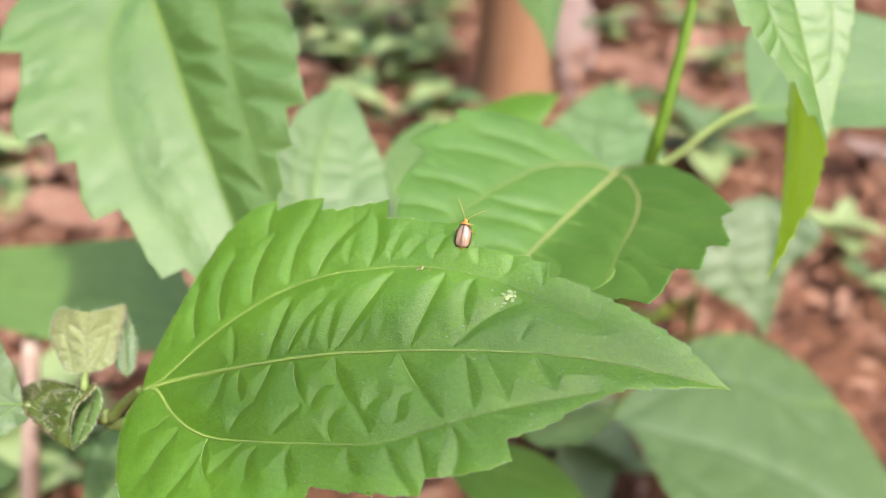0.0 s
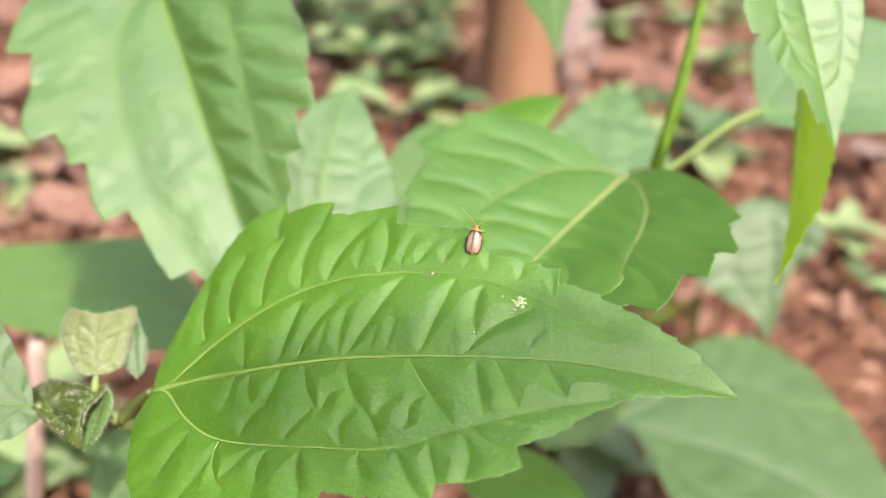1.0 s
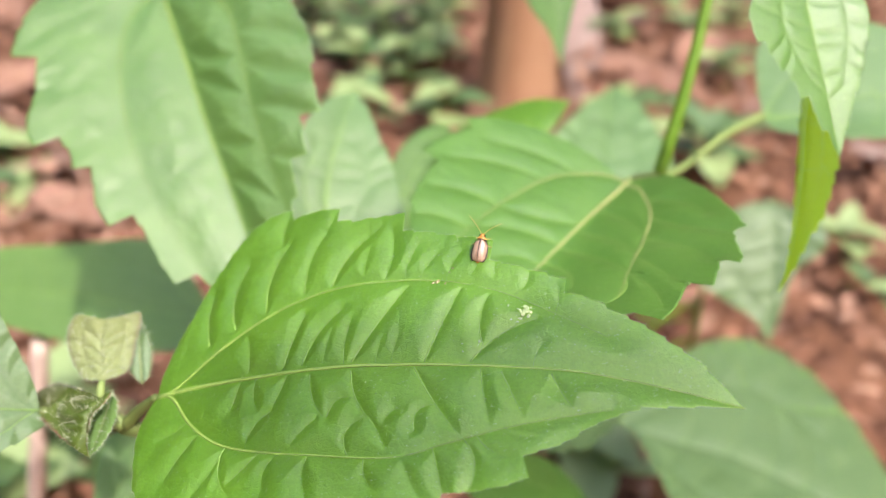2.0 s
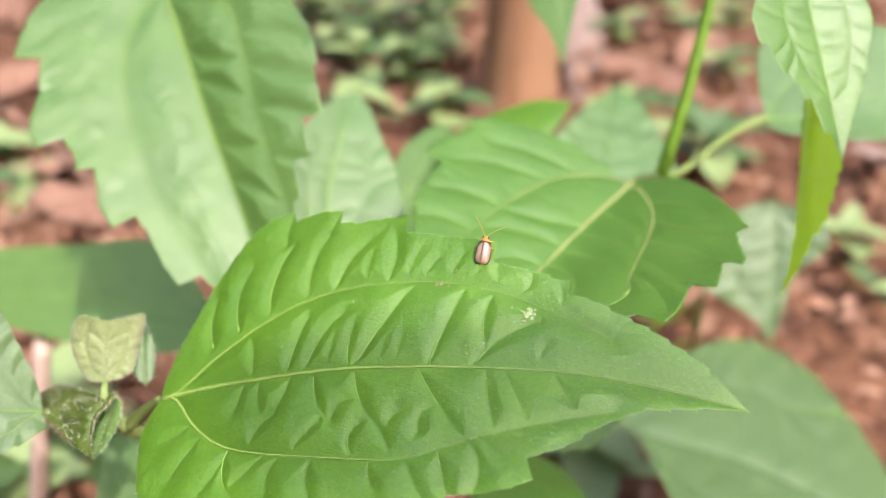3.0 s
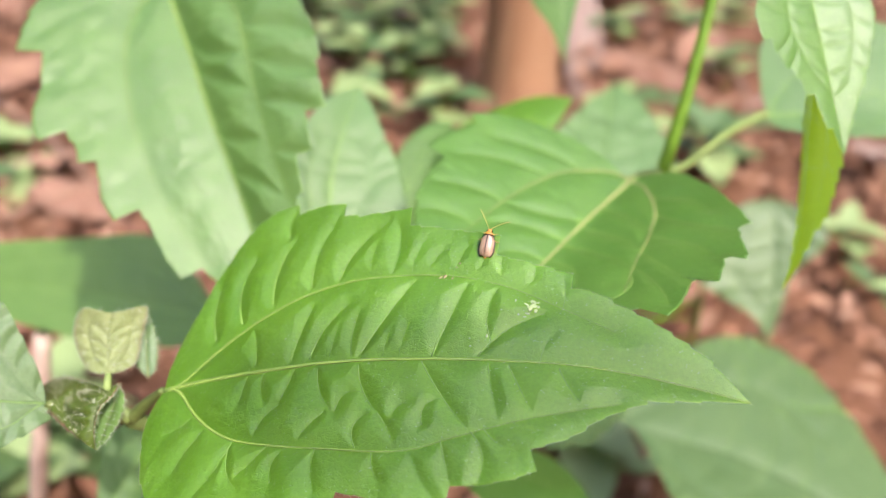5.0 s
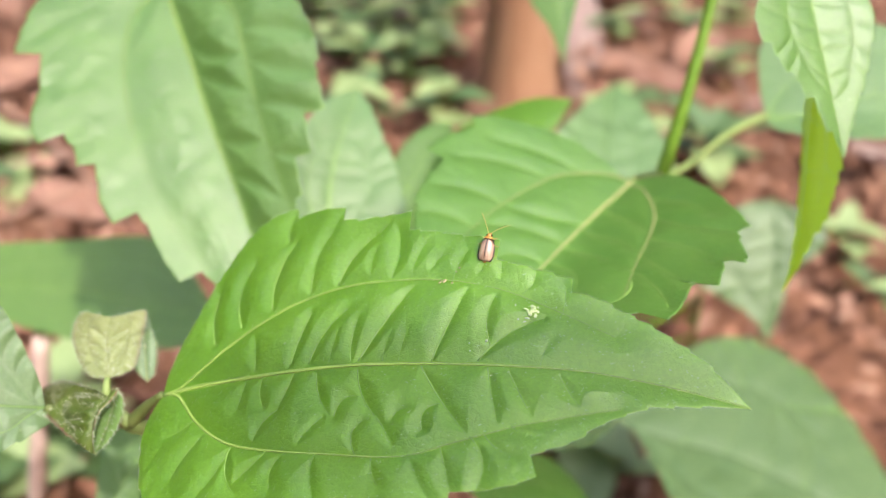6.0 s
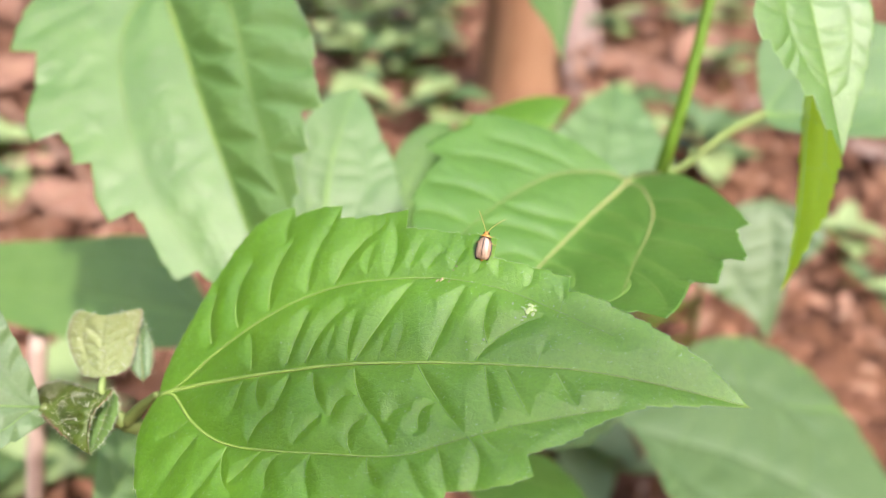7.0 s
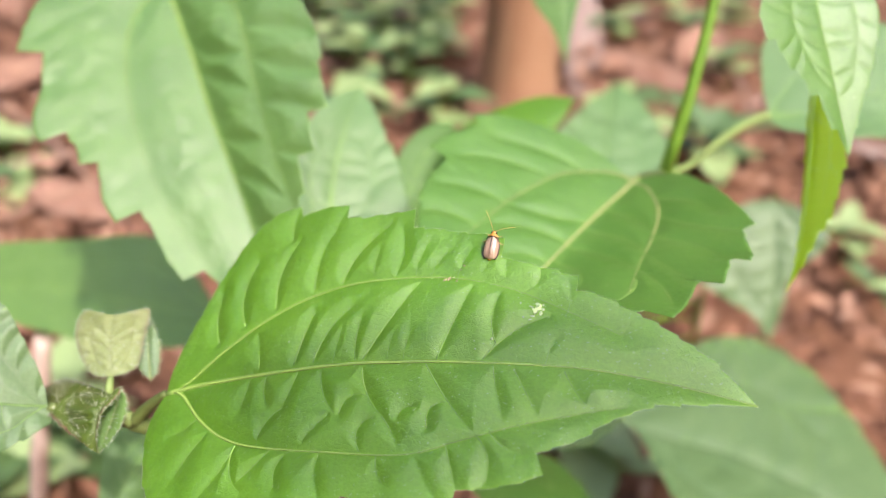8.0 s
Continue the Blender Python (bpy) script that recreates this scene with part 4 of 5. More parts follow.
for a, b, r in [((-0.675, 0.967), (-0.318, 0.601), 0.0035), ((-0.535, 0.732), (-0.408, 0.775), 0.003), 
                ((-0.261, 1.454), (-0.057, 1.056), 0.004), ((0.442, 1.131), (0.424, 0.872), 0.004), ((-0.466, 0.622), (-0.375, 0.705), 0.003)]:
    mids = ((a[0] + b[0]) / 2 + 0.012, (a[1] + b[1]) / 2, 0.03)
    t = tube("twig", [(a[0], a[1], 0.018), mids, (b[0], b[1], 0.016)], [r, r * 0.9, r * 0.6], TWIG, sides=7, samples=16, wobble=0.001)
    tagged(t, "thin dry pale twig lying on the litter", "twig", "twigs on the ground")

# ---- small plants further back ----
def small_leaf(parent, at, way, length, width, droop, mat):
    way = Vector(way).normalized()
    side = way.cross(Vector((0, 0, 1))).normalized()
    up = side.cross(way)
    ss = np.linspace(0, 1, 9)
    verts, faces = [], []
    for lay in (0.0, -0.0004):
        for s in ss:
            w = width * 0.5 * math.sin(math.pi * min(1, 0.04 + s * 0.94) ** 0.8) ** 0.85
            for t in (-1, -0.5, 0, 0.5, 1):
                p = Vector(at) + way * (s * length) + side * (t * w) + up * (abs(t) * w * 0.25 - droop * s * s * length + lay)
                verts.append(tuple(p))
    for lay in (0, 45):
        for i in range(8):
            for j in range(4):
                f = (lay + i * 5 + j, lay + i * 5 + j + 1, lay + (i + 1) * 5 + j + 1, lay + (i + 1) * 5 + j)
                faces.append(f[::-1] if lay == 0 else f)
    return mesh_object("leaf", verts, faces, mat, parent)


def seedling(at, height, count, size, seed):
    rng = np.random.default_rng(seed)
    ob = root("seedling", (at[0], at[1], 0.0), "small low weed with pale green leaves growing in the litter", "plant", "low weeds")
    top = (at[0] + rng.normal(0, 0.02), at[1] + rng.normal(0, 0.02), height)
    tube("stem", [(at[0], at[1], -0.01), ((at[0] + top[0]) / 2, (at[1] + top[1]) / 2 + 0.005, height * 0.5), top], [0.0022, 0.0016, 0.001], STEM, ob, sides=6, samples=8)
    for i in range(count):
        s = 0.3 + 0.7 * i / max(1, count - 1)
        p = [at[k] * (1 - s) + top[k] * s for k in (0, 1)] + [height * s]
        a = i * 2.4 + rng.uniform(-0.4, 0.4)
        small_leaf(ob, p, (math.cos(a), math.sin(a), rng.uniform(0.0, 0.6)), size * rng.uniform(0.9, 1.5), size * rng.uniform(0.6, 0.9), rng.uniform(0.1, 0.4),
                   (WEED, WEED, DULL)[int(rng.integers(0, 3))])
    return ob


for i, ((x, y), h, c, s) in enumerate([
    ((-0.234, 1.276), 0.10, 9, 0.055), ((-0.179, 1.342), 0.12, 8, 0.05), ((-0.171, 1.105), 0.09, 9, 0.05), ((-0.094, 1.214), 0.10, 8, 0.05),
    ((-0.046, 1.276), 0.13, 9, 0.05), ((-0.008, 1.105), 0.08, 8, 0.045), ((-0.047, 1.010), 0.08, 8, 0.045), ((-0.109, 1.032), 0.08, 7, 0.045),
    ((0.007, 1.342), 0.12, 8, 0.05), ((-0.278, 1.454), 0.12, 8, 0.06), ((-0.109, 1.454), 0.10, 8, 0.05), ((0.416, 1.415), 0.10, 6, 0.07),
    ((-0.536, 0.775), 0.04, 6, 0.05), ((-0.488, 0.719), 0.03, 5, 0.04), ((0.425, 0.591), 0.04, 6, 0.035), ((0.403, 0.552), 0.03, 5, 0.03),
    ((0.455, 1.056), 0.05, 6, 0.045), ((0.540, 1.308), 0.06, 6, 0.05), ((0.105, 0.322), 0.06, 7, 0.045), ((-0.254, 0.307), 0.06, 8, 0.05),
    ((-0.283, 0.337), 0.07, 8, 0.05), ((-0.297, 0.298), 0.06, 7, 0.05), ((0.332, 0.775), 0.07, 7, 0.06), ((-0.003, 0.854), 0.06, 8, 0.05),
    ((-0.117, 0.927), 0.06, 8, 0.05), ((0.269, 0.872), 0.06, 7, 0.05), ((-0.14, 1.17), 0.11, 9, 0.05), ((-0.20, 1.22), 0.10, 8, 0.05), ((-0.06, 1.13), 0.09, 9, 0.045),
    ((-0.02, 1.22), 0.12, 8, 0.05), ((-0.25, 1.16), 0.08, 8, 0.045), ((0.30, 1.22), 0.06, 6, 0.05), ((0.47, 1.25), 0.05, 6, 0.05), ((0.52, 0.86), 0.04, 6, 0.04)]):
    seedling((x, y), h, c, s, 40 + i)

# ---- the weed with the beetle's leaf ----
A_FOOT = (-0.02, 0.30, 0.0)
weed = root("weed_shrub", A_FOOT, "broad-leaved green weed with toothed hairy leaves and a young shoot", "plant", "broad-leaved weeds")
A_NODE = (-0.0628, 0.0950, 0.3116)
tube("stem", [A_NODE, (-0.0598, 0.1016, 0.3000), (-0.0575, 0.1116, 0.2743), (-0.035, 0.26, 0.17), A_FOOT], [0.0017, 0.0019, 0.0021, 0.0028, 0.0035], STEM_DARK, weed, sides=10, samples=40)
tube("petiole", [A_NODE, (-0.0592, 0.0957, 0.3152), HERO["o"]], [0.0014, 0.0012, 0.0007], STEM_DARK, weed, sides=8, samples=12)
hero_leaf, hero = leaf(weed, HERO, GREEN, GREEN_UNDER, VEIN, "broad toothed green leaf with sunken veins, partly shaded", 1, (440, 110), 0.9,
                       HERO_VEINS, rib=1.05, teeth_mm=0.45, teeth_gap=4.0, fuzz=2200, reach=2.6, minor_mat=VEIN_GREEN, wave=0.25)
HERO_FUZZ = 3600
leaf(weed, LEFT_EDGE, DULL, GREEN_UNDER, WIDE, "pale green toothed leaf", 2, (140, 34), 1.0, rib=0.55, reach=2.4, minor_mat=DULL)
tube("petiole", [A_NODE, (-0.0732, 0.0969, 0.3108), LEFT_EDGE["o"]], [0.0012, 0.001, 0.0009], STEM_DARK, weed, samples=12)
leaf(weed, LOW_LEFT, SHADE, GREEN_UNDER, VEIN_GREEN, "dull green lower leaf, shade put into its colour", 3, (60, 14), 0.4)
leaf(weed, LOW_MID, SHADE, GREEN_UNDER, VEIN_GREEN, "dull green lower leaf, shade put into its colour", 4, (60, 14), 0.4)
tube("petiole", [LOW_MID["o"], (-0.0240, 0.1383, 0.2339), (-0.03, 0.27, 0.15)], [0.0009, 0.0011, 0.0014], STEM, weed, samples=12)
tube("petiole", [LOW_LEFT["o"], (-0.0738, 0.1276, 0.2535), (-0.0613, 0.1068, 0.2762)], [0.0009, 0.0010, 0.0012], STEM, weed, samples=12)


# young shoot: unfolding hairy leaves at the tip of the stem
def fuzz_surface(ob, count, length, width, seed, lean=(0, 0, 0.3), mat=HAIR):
    rng = np.random.default_rng(seed)
    me = ob.data
    area = np.array([q.area for q in me.polygons])
    pick = rng.choice(len(area), count, p=area / area.sum())
    at = np.array([me.polygons[k].center[:] for k in pick]) + np.array(ob["origin"])
    nn = np.array([me.polygons[k].normal[:] for k in pick])
    hairs("hairs", at, nn + np.array(lean), length, width, mat, ob, seed)


tube("stem", [A_NODE, (-0.0654, 0.0958, 0.3145), (-0.0656, 0.0956, 0.3195), (-0.0659, 0.0981, 0.3213)], [0.0015, 0.0013, 0.0010, 0.0006], STEM_PALE, weed, samples=16)
for spec, mat, under, text, seed, n in [
    (BUD_UP, YOUNG, YOUNG, "pale yellow-green unfolding young leaf with purplish rim", 21, 600),
    (BUD_BEHIND, DULL, GREEN_UNDER, "pale young leaf", 22, 60),
    (BUD_DARK, YOUNG_DARK, YOUNG, "dark green hairy young leaf, folded", 23, 420),
    (BUD_INNER, GREEN_UNDER, YOUNG_DARK, "grey-green underside of a young leaf", 24, 60)]:
    bud, _ = leaf(weed, spec, mat, under, STEM_DARK if seed == 23 else YOUNG, text, seed, (90, 26), 1.5 if seed == 23 else 0.6, counts=(3, 4), thick=0.2, rib=0.35, teeth_mm=0.45, teeth_gap=1.4, reach=0.9, wave=0.4, fuzz=500, fuzz_mm=0.9)
    fuzz_surface(bud, n, 0.0014, 0.000033, seed, (0, -0.3, 0.5))

fuzz_surface(hero_leaf, HERO_FUZZ, 0.0005, 0.000026, 31, tuple(hero.x * 1.6), HAIR_LEAF)

# ---- the weed behind, with the upright stalk ----
B_FOOT = (0.085, 0.34, 0.0)
weed_b = root("weed_shrub", B_FOOT, "broad-leaved green weed with an upright green stalk", "plant", "broad-leaved weeds")
B_NODE = (0.0675, 0.1889, 0.3166)
tube("stem", [(0.0843, 0.2273, 0.3872), (0.0801, 0.2131, 0.3618), (0.0739, 0.1995, 0.3370), B_NODE], [0.0015, 0.0016, 0.0018, 0.0021], STEM, weed_b, sides=12, samples=40)
tube("stem", [B_NODE, (0.0733, 0.1989, 0.2857), B_FOOT], [0.0024, 0.0028, 0.0035], STEM, weed_b, sides=12, samples=30)
leaf(weed_b, BACK, BRIGHT, GREEN_UNDER, VEIN_BEIGE, "broad bright green leaf with pale main veins", 5, (220, 50), 0.8, traced(BRIGHT_LEAF), rib=1.35, reach=3.2, minor_mat=VEIN_GREEN)
tube("petiole", [B_NODE, (0.0601, 0.1808, 0.3208), BACK["o"]], [0.0015, 0.0012, 0.0009], STEM_PALE, weed_b, samples=10)
leaf(weed_b, FAR_RIGHT, PALE, GREEN_UNDER, VEIN_GREEN, "pale green leaf on a long petiole", 6, (90, 20), 0.4)
tube("petiole", [B_NODE, (0.0762, 0.1955, 0.3156), (0.0954, 0.2126, 0.3192), (0.1066, 0.2193, 0.3217), FAR_RIGHT["o"]], [0.0014, 0.0012, 0.0014, 0.0017], STEM_PALE, weed_b, sides=10, samples=30)
leaf(weed_b, SHADE_MID, GREEN, GREEN_UNDER, VEIN_GREEN, "green leaf behind the bright one", 7, (70, 16), 0.4)
tube("petiole", [SHADE_MID["o"], (0.0337, 0.2177, 0.2951), (0.0718, 0.1970, 0.2916)], [0.0009, 0.001, 0.0012], STEM, weed_b, samples=12)
leaf(weed_b, RIGHT_TOP, BRIGHT, GREEN_UNDER, VEIN_GREEN, "pale green quilted leaf hanging by its tip", 8, (160, 36), 0.34, counts=(5, 6), rib=0.5, reach=1.3, shallow=0.15, fuzz=500)
leaf(weed_b, RIGHT_LOW, GLOW, GLOW, VEIN_GREEN, "thin leaf hanging folded, light from behind put into its yellow-green colour", 9, (90, 16), 0.2, counts=(2, 3), rib=0.5)
tube("petiole", [RIGHT_TOP["o"], (0.0872, 0.2037, 0.3972), (0.0843, 0.2273, 0.3872)], [0.0009, 0.001, 0.0012], STEM, weed_b, samples=12)
tube("petiole", [RIGHT_LOW["o"], (0.1059, 0.2000, 0.3744), (0.0976, 0.2180, 0.3914), (0.0843, 0.2273, 0.3872)], [0.0008, 0.001, 0.0010, 0.0012], STEM, weed_b, samples=16)
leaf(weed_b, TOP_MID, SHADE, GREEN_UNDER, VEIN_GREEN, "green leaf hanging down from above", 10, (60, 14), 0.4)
tube("petiole", [TOP_MID["o"], (0.0539, 0.2367, 0.3919), (0.0843, 0.2273, 0.3872)], [0.0008, 0.001, 0.0012], STEM, weed_b, samples=12)

# leaf, stem and petiole added out of view to shade the beetle's leaf
leaf(weed_b, SHADE_CASTER, GLOW, GLOW, VEIN_GREEN, "broad thin leaf added out of view to shade the beetle's leaf", 30, (60, 14), 0.3)
oh = SHADE_CASTER["o"]
tube("stem", [(0.0843, 0.2273, 0.3872), (0.1600, 0.2200, 0.5200), (0.3600, 0.1000, 0.6600), (0.3800, -0.0800, 0.7300)], [0.0015, 0.0014, 0.0012, 0.0010], STEM, weed_b, sides=10, samples=40)
tube("petiole", [(0.3800, -0.0800, 0.7300), (0.3000, -0.1250, 0.7280), oh], [0.0010, 0.0009, 0.0008], STEM, weed_b, samples=14)

# ---- the weed that holds the large upper leaf ----
C_FOOT = (-0.10, 0.38, 0.0)
weed_c = root("weed_shrub", C_FOOT, "broad-leaved green weed with a large pale hanging leaf", "plant", "broad-leaved weeds")
C_NODE = (-0.0793, 0.2393, 0.3870)
tube("stem", [C_NODE, (-0.0739, 0.2492, 0.3400), (-0.0765, 0.2655, 0.2761), C_FOOT], [0.0018, 0.0022, 0.003, 0.0036], STEM, weed_c, sides=10, samples=30)
leaf(weed_c, BIG_LEFT, GLOSSY, GREEN_UNDER, VEIN, "large pale green toothed leaf hanging, quilted between veins", 11, (260, 56), 1.6, traced(UPPER_LEAF, 0.9, 0.8), rib=1.0, reach=4.6, lat_w=1.2, crease=1.7, minor_mat=GLOSSY, wave=0.3)
tube("petiole", [BIG_LEFT["o"], (-0.0835, 0.2270, 0.3810), C_NODE], [0.0011, 0.0012, 0.0015], STEM_PALE, weed_c, samples=12)
leaf(weed_c, PALE_UP, PALE, GREEN_UNDER, VEIN_GREEN, "pale green leaf pointing up", 12, (110, 26), 0.8, reach=3.0, rib=0.9, crease=1.6, minor_mat=PALE)
leaf(weed_c, SHADE_LOW, SHADE, GREEN_UNDER, VEIN_GREEN, "green leaf with shade put into its colour", 13, (60, 14), 0.4)
leaf(weed_c, LEFT_WIDE, WIDE, GREEN_UNDER, VEIN_GREEN, "wide deep green leaf, half shaded", 14, (90, 20), 0.4)
tube("petiole", [PALE_UP["o"], (-0.0473, 0.2083, 0.2641), (-0.085, 0.36, 0.12)], [0.0009, 0.0011, 0.0014], STEM, weed_c, samples=12)
tube("petiole", [SHADE_LOW["o"], (-0.0386, 0.2323, 0.2461), (-0.085, 0.36, 0.12)], [0.0009, 0.0011, 0.0014], STEM, weed_c, samples=12)
tube("petiole", [LEFT_WIDE["o"], (-0.0814, 0.2291, 0.2242), (-0.09, 0.365, 0.10)], [0.0012, 0.0013, 0.0016], STEM, weed_c, samples=12)

# ---- low weed to the side ----
D_FOOT = (0.20, 0.42, 0.0)
weed_d = root("weed_shrub", D_FOOT, "low broad-leaved weed with pale green leaves", "plant", "broad-leaved weeds")
for spec, mat, text, seed, foot in [
    (LOW_RIGHT, DULL, "large pale green lower leaf", 15, 0.08), (POINT_DOWN, DULL, "pale green leaf pointing to the ground", 16, 0.05),
    (PALE_FAR, PALE, "pale green leaf pointing up", 17, 0.06), (LOW_MID_PALE, DULL, "pale green lower leaf", 18, 0.04)]:
    leaf(weed_d, spec, mat, GREEN_UNDER, mat, text, seed, (110, 26), 1.5, reach=3.4, lat_w=1.2, wave=0.8)
    o = spec["o"]
    tube("petiole", [o, ((o[0] + D_FOOT[0]) / 2, (o[1] + D_FOOT[1]) / 2 + 0.03, min(o[2], foot + 0.03)), (D_FOOT[0], D_FOOT[1], foot)], [0.001, 0.0012, 0.0014], STEM, weed_d, samples=14)
tube("stem", [(D_FOOT[0], D_FOOT[1], 0.10), (D_FOOT[0] + 0.004, D_FOOT[1], 0.05), D_FOOT], [0.0014, 0.002, 0.003], STEM, weed_d, samples=10)

# pale dry stick standing near the shoot
stick = tube("dry_stick", [(-0.1675, 0.2181, 0.2224), (-0.1798, 0.2121, 0.1789), (-0.1938, 0.2027, 0.1255), (-0.229, 0.183, -0.01)], [0.0034, 0.0039, 0.0040, 0.0042], STICK, sides=10, samples=30, wobble=0.0003)
tagged(stick, "pale pinkish dry stick standing in the soil", "stick")


# ---- the beetle ----
def ellipsoid(center, size, rings=14, segs=20, power=1.0):
    verts, faces = [], []
    for i in range(rings + 1):
        th = math.pi * i / rings
        for j in range(segs):
            ph = 2 * math.pi * j / segs
            y = -math.cos(th)
            w = math.sin(th) ** power
            verts.append((center[0] + size[0] * w * math.cos(ph), center[1] + size[1] * y, center[2] + size[2] * w * math.sin(ph)))
    for i in range(rings):
        for j in range(segs):
            k = (j + 1) % segs
            faces.append((i * segs + j, i * segs + k, (i + 1) * segs + k, (i + 1) * segs + j))
    return verts, faces


def plain_material(name, stops, scale, rough, spec=0.5, coat=0.0, stretch=(1, 1, 1), bump=0.15):
    m = rough_material(name, stops, scale, rough, bump, 0.00003, stretch=stretch, spec=spec)
    b = m.node_tree.nodes["Principled BSDF"]
    b.inputs["Coat Weight"].default_value = coat
    b.inputs["Coat Roughness"].default_value = 0.2
    return m


# pinkish tan; pale lengthwise streaks in the colour stand in for highlights
ELYTRA = plain_material("elytra_tan_highlights", [(0.36, (0.13, 0.06, 0.035)), (0.62, (0.56, 0.39, 0.30))], 520, 0.26, 0.6, 0.6, (1, 0.16, 1))
DARK = plain_material("dark_rim", [(0.3, (0.018, 0.008, 0.006)), (0.7, (0.04, 0.018, 0.012))], 900, 0.35)
ORANGE = plain_material("orange_chitin", [(0.3, (0.36, 0.15, 0.018)), (0.7, (0.52, 0.26, 0.045))], 1200, 0.35, 0.5, 0.3)
EYE = plain_material("black_eye", [(0.3, (0.006, 0.005, 0.005)), (0.7, (0.012, 0.01, 0.01))], 900, 0.15)
LEG = plain_material("pale_leg", [(0.3, (0.36, 0.22, 0.05)), (0.7, (0.48, 0.32, 0.09))], 1200, 0.4)
MM = 0.00112


def elytron(sgn, swell=1.0, drop=0.0):
    """One wing case: half a long dome, rounded at the rear."""
    n, k = 24, 12
    verts, faces = [], []
    for lay in (1.0, 0.94):
        for i in range(n):
            s = i / (n - 1)
            y = 0.95 - 3.45 * s
            w = 1.22 * swell * (1 - (abs(s - 0.52) / 0.535) ** 3.2) ** 0.5 * (0.92 + 0.08 * s) if 0 < s < 1 else 0.25 * (1 - s)
            h = 0.95 * (1 - (abs(s - 0.42) / 0.6) ** 2.6) ** 0.5 if abs(s - 0.42) < 0.6 else 0.05
            for j in range(k):
                a = (math.pi / 2) * j / (k - 1)
                verts.append((sgn * (0.008 + w * math.sin(a) * lay) * MM, y * MM, (0.35 + drop + h * math.cos(a) * lay) * MM))
    for lay in (0, n * k):
        for i in range(n - 1):
            for j in range(k - 1):
                f = (lay + i * k + j, lay + i * k + j + 1, lay + (i + 1) * k + j + 1, lay + (i + 1) * k + j)
                faces.append(f if (sgn > 0) == (lay > 0) else f[::-1])
    return verts, faces


def elytron_rim(sgn):
    path = []
    for i in range(26):
        s = min(0.985, max(0.015, i / 25))
        w = 1.23 * (1 - (abs(s - 0.52) / 0.535) ** 3.2) ** 0.5 * (0.92 + 0.08 * s)
        path.append((sgn * w * MM, (0.95 - 3.45 * s) * MM, 0.46 * MM))
    return path


def beetle(m):
    ob = root("leaf_beetle", (0, 0, 0), "small pinkish-tan leaf beetle with dark-rimmed wing cases and orange head", "beetle")

    def add(name, vf, mat, label="", parent=ob):
        return mesh_object(name, vf[0], vf[1], mat, parent, label)

    def scaled(vf):
        return [tuple(c * MM for c in v) for v in vf[0]], vf[1]

    add("abdomen", scaled(ellipsoid((0, -0.75, 0.42), (0.98, 1.72, 0.36))), DARK, "dark underside")
    for sgn in (1, -1):
        e = add("wing_case", elytron(sgn), ELYTRA, "glossy pinkish-tan wing case, highlight streaks put into its colour")
        add("rim", tube_data(spline(elytron_rim(sgn), 40), [0.09 * MM, 0.11 * MM, 0.11 * MM], 6), DARK, "dark brown rim", e)
        seam = [(sgn * 0.012 * MM, (0.93 - 3.3 * i / 15) * MM, (0.37 + 0.95 * max(0.02, 1 - (abs(i / 15 - 0.42) / 0.6) ** 2.6) ** 0.5) * MM) for i in range(15)]
        add("seam", tube_data(seam, [0.09 * MM, 0.055 * MM, 0.03 * MM], 5), DARK, "dark seam", e)
    add("front_rim", tube_data(spline([(-0.95 * MM, 0.85 * MM, 0.45 * MM), (-0.6 * MM, 0.97 * MM, 0.85 * MM), (0, 0.99 * MM, 1.05 * MM), (0.6 * MM, 0.97 * MM, 0.85 * MM), (0.95 * MM, 0.85 * MM, 0.45 * MM)], 20), [0.07 * MM], 6), DARK, "dark front rim of the wing cases")
    add("tail", scaled(ellipsoid((0, -2.5, 0.42), (0.26, 0.2, 0.16), 8, 12)), ORANGE, "orange tip of the abdomen")
    add("pronotum", scaled(ellipsoid((0, 1.16, 0.62), (0.66, 0.38, 0.40), 10, 18, power=0.7)), ORANGE, "orange neck shield")
    add("head", scaled(ellipsoid((0, 1.62, 0.52), (0.42, 0.38, 0.34), 10, 16, power=0.85)), ORANGE, "orange head")
    for sgn in (1, -1):
        add("eye", scaled(ellipsoid((sgn * 0.38, 1.66, 0.60), (0.15, 0.17, 0.17), 8, 12)), EYE, "black eye")
        for y0, y1, out in ((0.95, 1.35, 1.0), (0.25, 0.1, 1.5), (-0.35, -1.5, 1.38)):
            path = [(sgn * 0.45 * MM, y0 * MM, 0.40 * MM), (sgn * (out * 0.72) * MM, (y0 * 0.6 + y1 * 0.4) * MM, 0.62 * MM), (sgn * out * MM, y1 * MM, 0.06 * MM),
                    (sgn * (out + 0.22) * MM, (y1 + 0.12 * (1 if y1 > 0 else -1)) * MM, 0.03 * MM)]
            add("leg", tube_data(spline(path, 18), [0.12 * MM, 0.10 * MM, 0.06 * MM, 0.045 * MM], 6), LEG, "thin yellowish leg")
    feelers = []
    for sgn in (1, -1):
        base = (sgn * 0.17 * MM, 1.92 * MM, 0.66 * MM)
        parts_v, parts_f = [], []
        for i in range(10):
            a, b = i * 0.37, (i + 1) * 0.37
            lift = lambda q: 0.75 * q - 0.11 * q * q
            seg = [(base[0] + sgn * 0.03 * q * q * MM, base[1] + q * MM * 0.88, base[2] + lift(q) * MM * 0.5) for q in (a, (a + b) / 2, b)]
            v, f = tube_data(seg, [0.035 * MM, 0.045 * MM, 0.05 * MM], 6)
            k = len(parts_v)
            parts_v += list(v)
            parts_f += [tuple(x + k for x in q) for q in f]
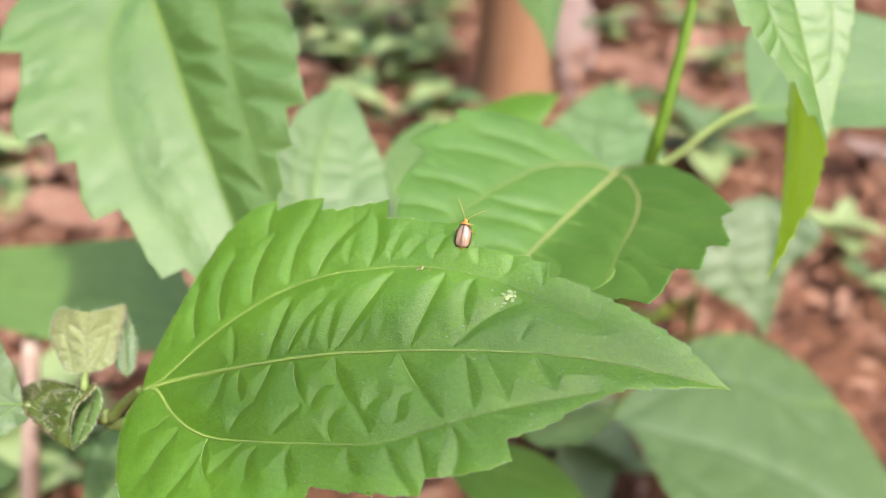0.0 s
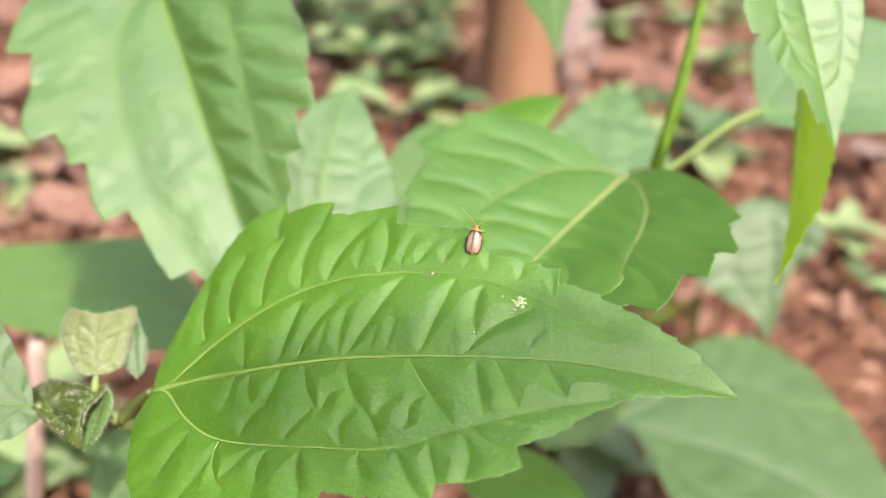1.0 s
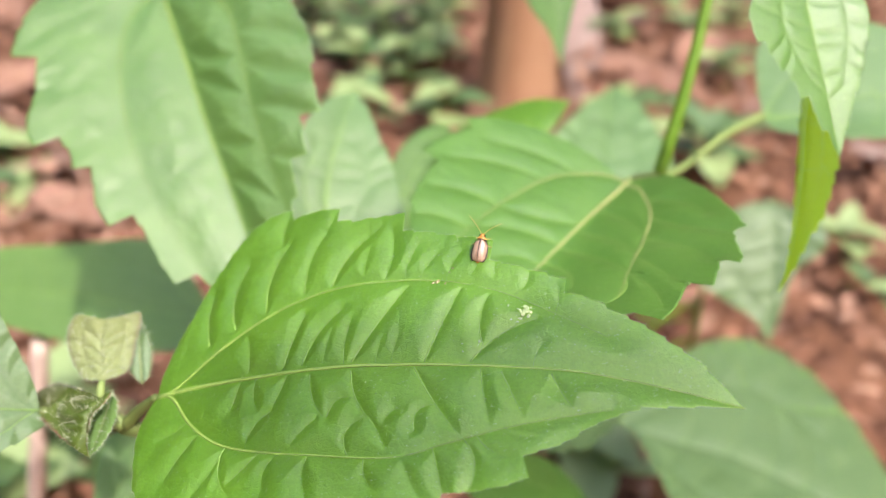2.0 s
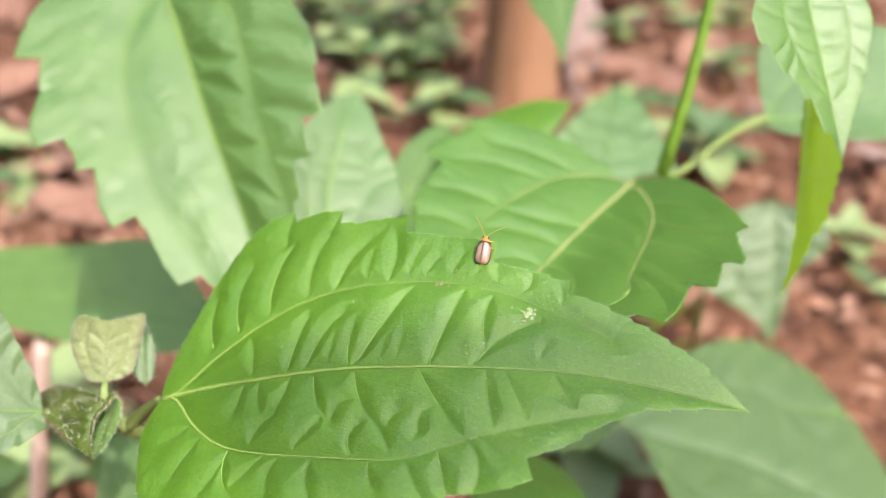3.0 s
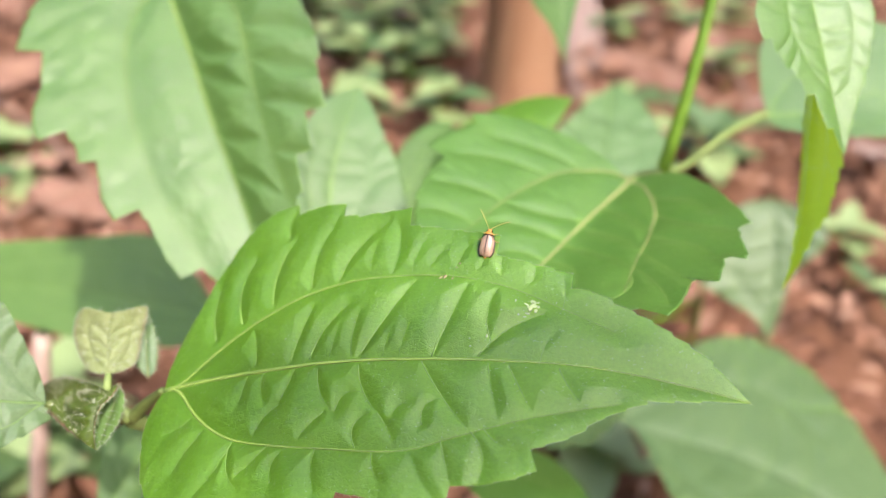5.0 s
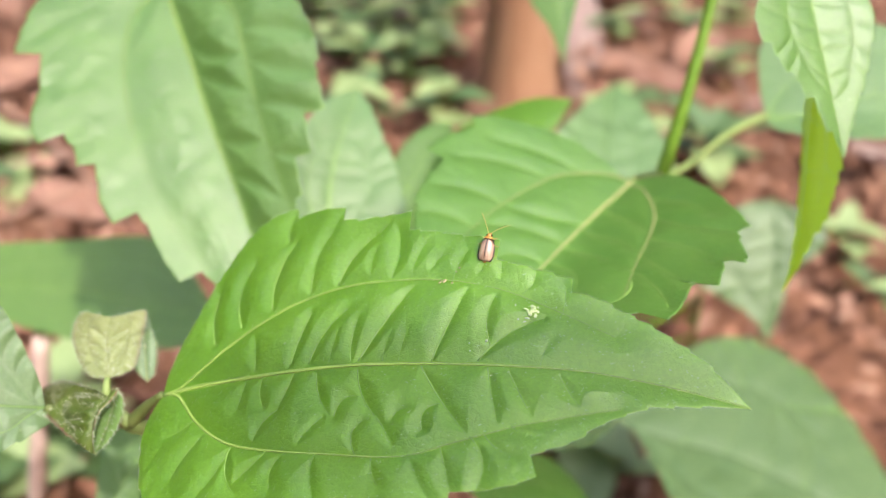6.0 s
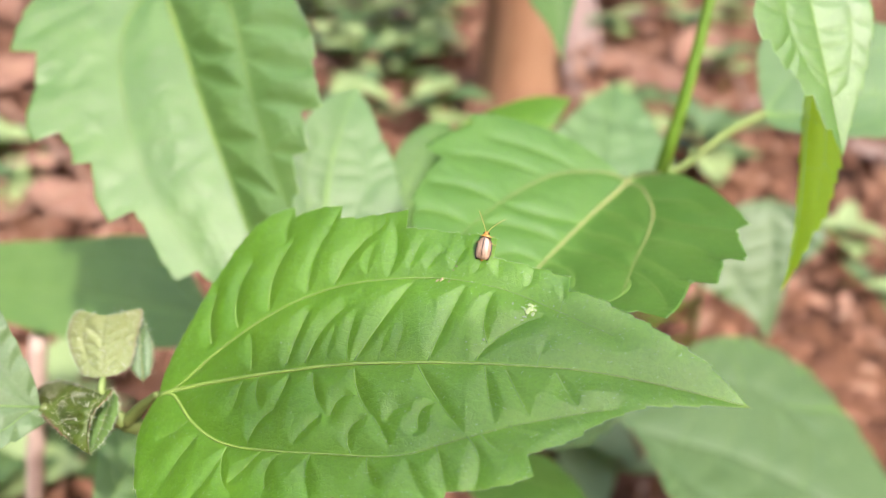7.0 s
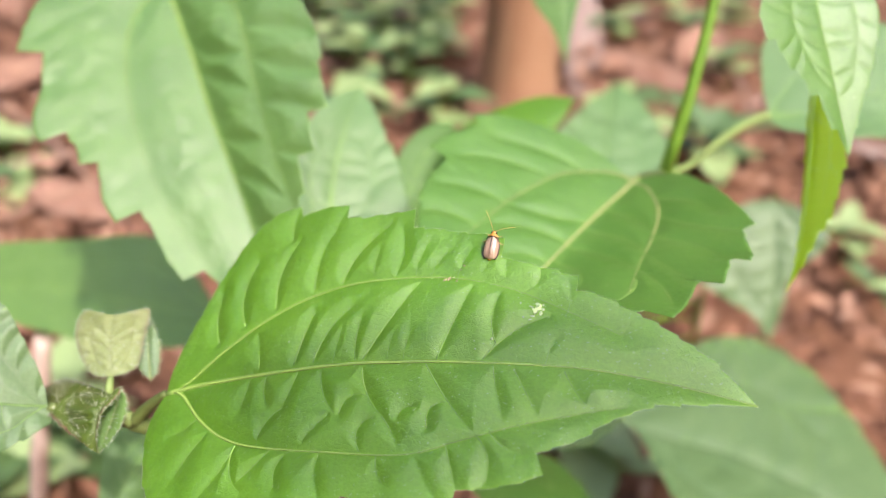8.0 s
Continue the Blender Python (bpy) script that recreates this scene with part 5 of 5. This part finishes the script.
        an = mesh_object("antenna", parts_v, parts_f, LEG, ob, "thin jointed antenna", origin=base)
        feelers.append((an, base))
    ob.matrix_world = m
    return ob, feelers


BEETLE_TAIL, BEETLE_HEAD = (64.0, 20.9), (65.0, 26.1)
bc = ((BEETLE_TAIL[0] + BEETLE_HEAD[0]) / 2, (BEETLE_TAIL[1] + BEETLE_HEAD[1]) / 2)
spot = hero.place(np.array([bc[0], BEETLE_TAIL[0], BEETLE_HEAD[0]]), np.array([bc[1], BEETLE_TAIL[1], BEETLE_HEAD[1]]))
fz = Vector(hero.normal(*bc))
fy = Vector(spot[2] - spot[1]).normalized()
fx = fy.cross(fz).normalized()
fz = fx.cross(fy).normalized()
STAND = Matrix.Translation(Vector(spot[0]) + fy * 0.0003 + fz * 0.0005) @ Matrix((fx, fy, fz)).transposed().to_4x4() @ pose(0, 0, 0, 16, 0, 0)
FEELERS = beetle(STAND)[1]


# ---- crumbs on the leaf ----
def crumb(u, v, size, seed, mat, label):
    rng = np.random.default_rng(seed)
    v3, f3 = ellipsoid((0, 0, 0), (rng.uniform(0.5, 1.4), rng.uniform(0.5, 1.4), 0.12), 7, 10)
    p = np.array(v3) * (1 + rng.normal(0, 0.2, (len(v3), 1)))
    n = Vector(hero.normal(u, v))
    q = n.to_track_quat("Z", "Y").to_matrix()
    c = hero.place(np.array([u]), np.array([v]))[0]
    p = (p * size * 0.001) @ np.array(q).T + c + np.array(n) * size * 0.0002
    tagged(mesh_object("crumb", p, f3, mat, origin=c), label, "crumb", "crumbs on the leaf")


for i, (u, v, size) in enumerate([(72.4, 11.9, 0.5), (73.0, 12.9, 0.45), (71.6, 12.6, 0.35), (73.6, 12.2, 0.32), (72.8, 12.3, 0.42), (72.0, 12.2, 0.4), (73.2, 11.6, 0.25), (73.5, 13.1, 0.22), (69.9, 13.2, 0.2),
                                  (71.9, 11.1, 0.3), (71.5, 10.6, 0.22), (70.5, 10.8, 0.22), (72.6, 13.2, 0.3), (63.1, 5.1, 0.24), (65.6, 7.0, 0.22), (65.5, 5.1, 0.24), (62.9, 6.3, 0.16), (28.0, 7.1, 0.16), (76.4, 13.3, 0.16)]):
    crumb(u, v, size * 0.9, 70 + i, CRUMB, "pale yellowish crumb stuck on the leaf")
for i, (u, v, size) in enumerate([(57.1, 17.9, 0.35), (56.4, 17.7, 0.25), (59.1, 19.5, 0.16), (59.6, 20.2, 0.14), (58.5, 17.5, 0.2), (55.3, -19.5, 0.4)]):
    crumb(u, v, size, 90 + i, TAN_CRUMB if i < 5 else DARK, "tiny tan crumb stuck on the leaf" if i < 5 else "tiny dark crumb stuck on the leaf")


def motions():
    """The antennae feel about; angles in degrees from straight ahead, to each side."""
    times = [0, 0.5, 1.0, 1.5, 2.2, 3.0, 3.5, 4.0, 4.5, 5.2, 6.0, 6.5, 6.8, 7.0, 7.5, 8.0]
    right = [55, 69, 58, 47, 50, 52, 50, 61, 54, 58, 55, 48, 60, 43, 46, 67]
    left = [20, 20, 41, 41, 34, 28, 27, 26, 27, 24, 20, 21, 21, 20, 21, 22]
    for (an, base), angles, sgn in zip(FEELERS, (right, left), (-1, 1)):
        walk(an, [(t, pose(*base, 0, 0, sgn * a)) for t, a in zip(times, angles)])


motions()
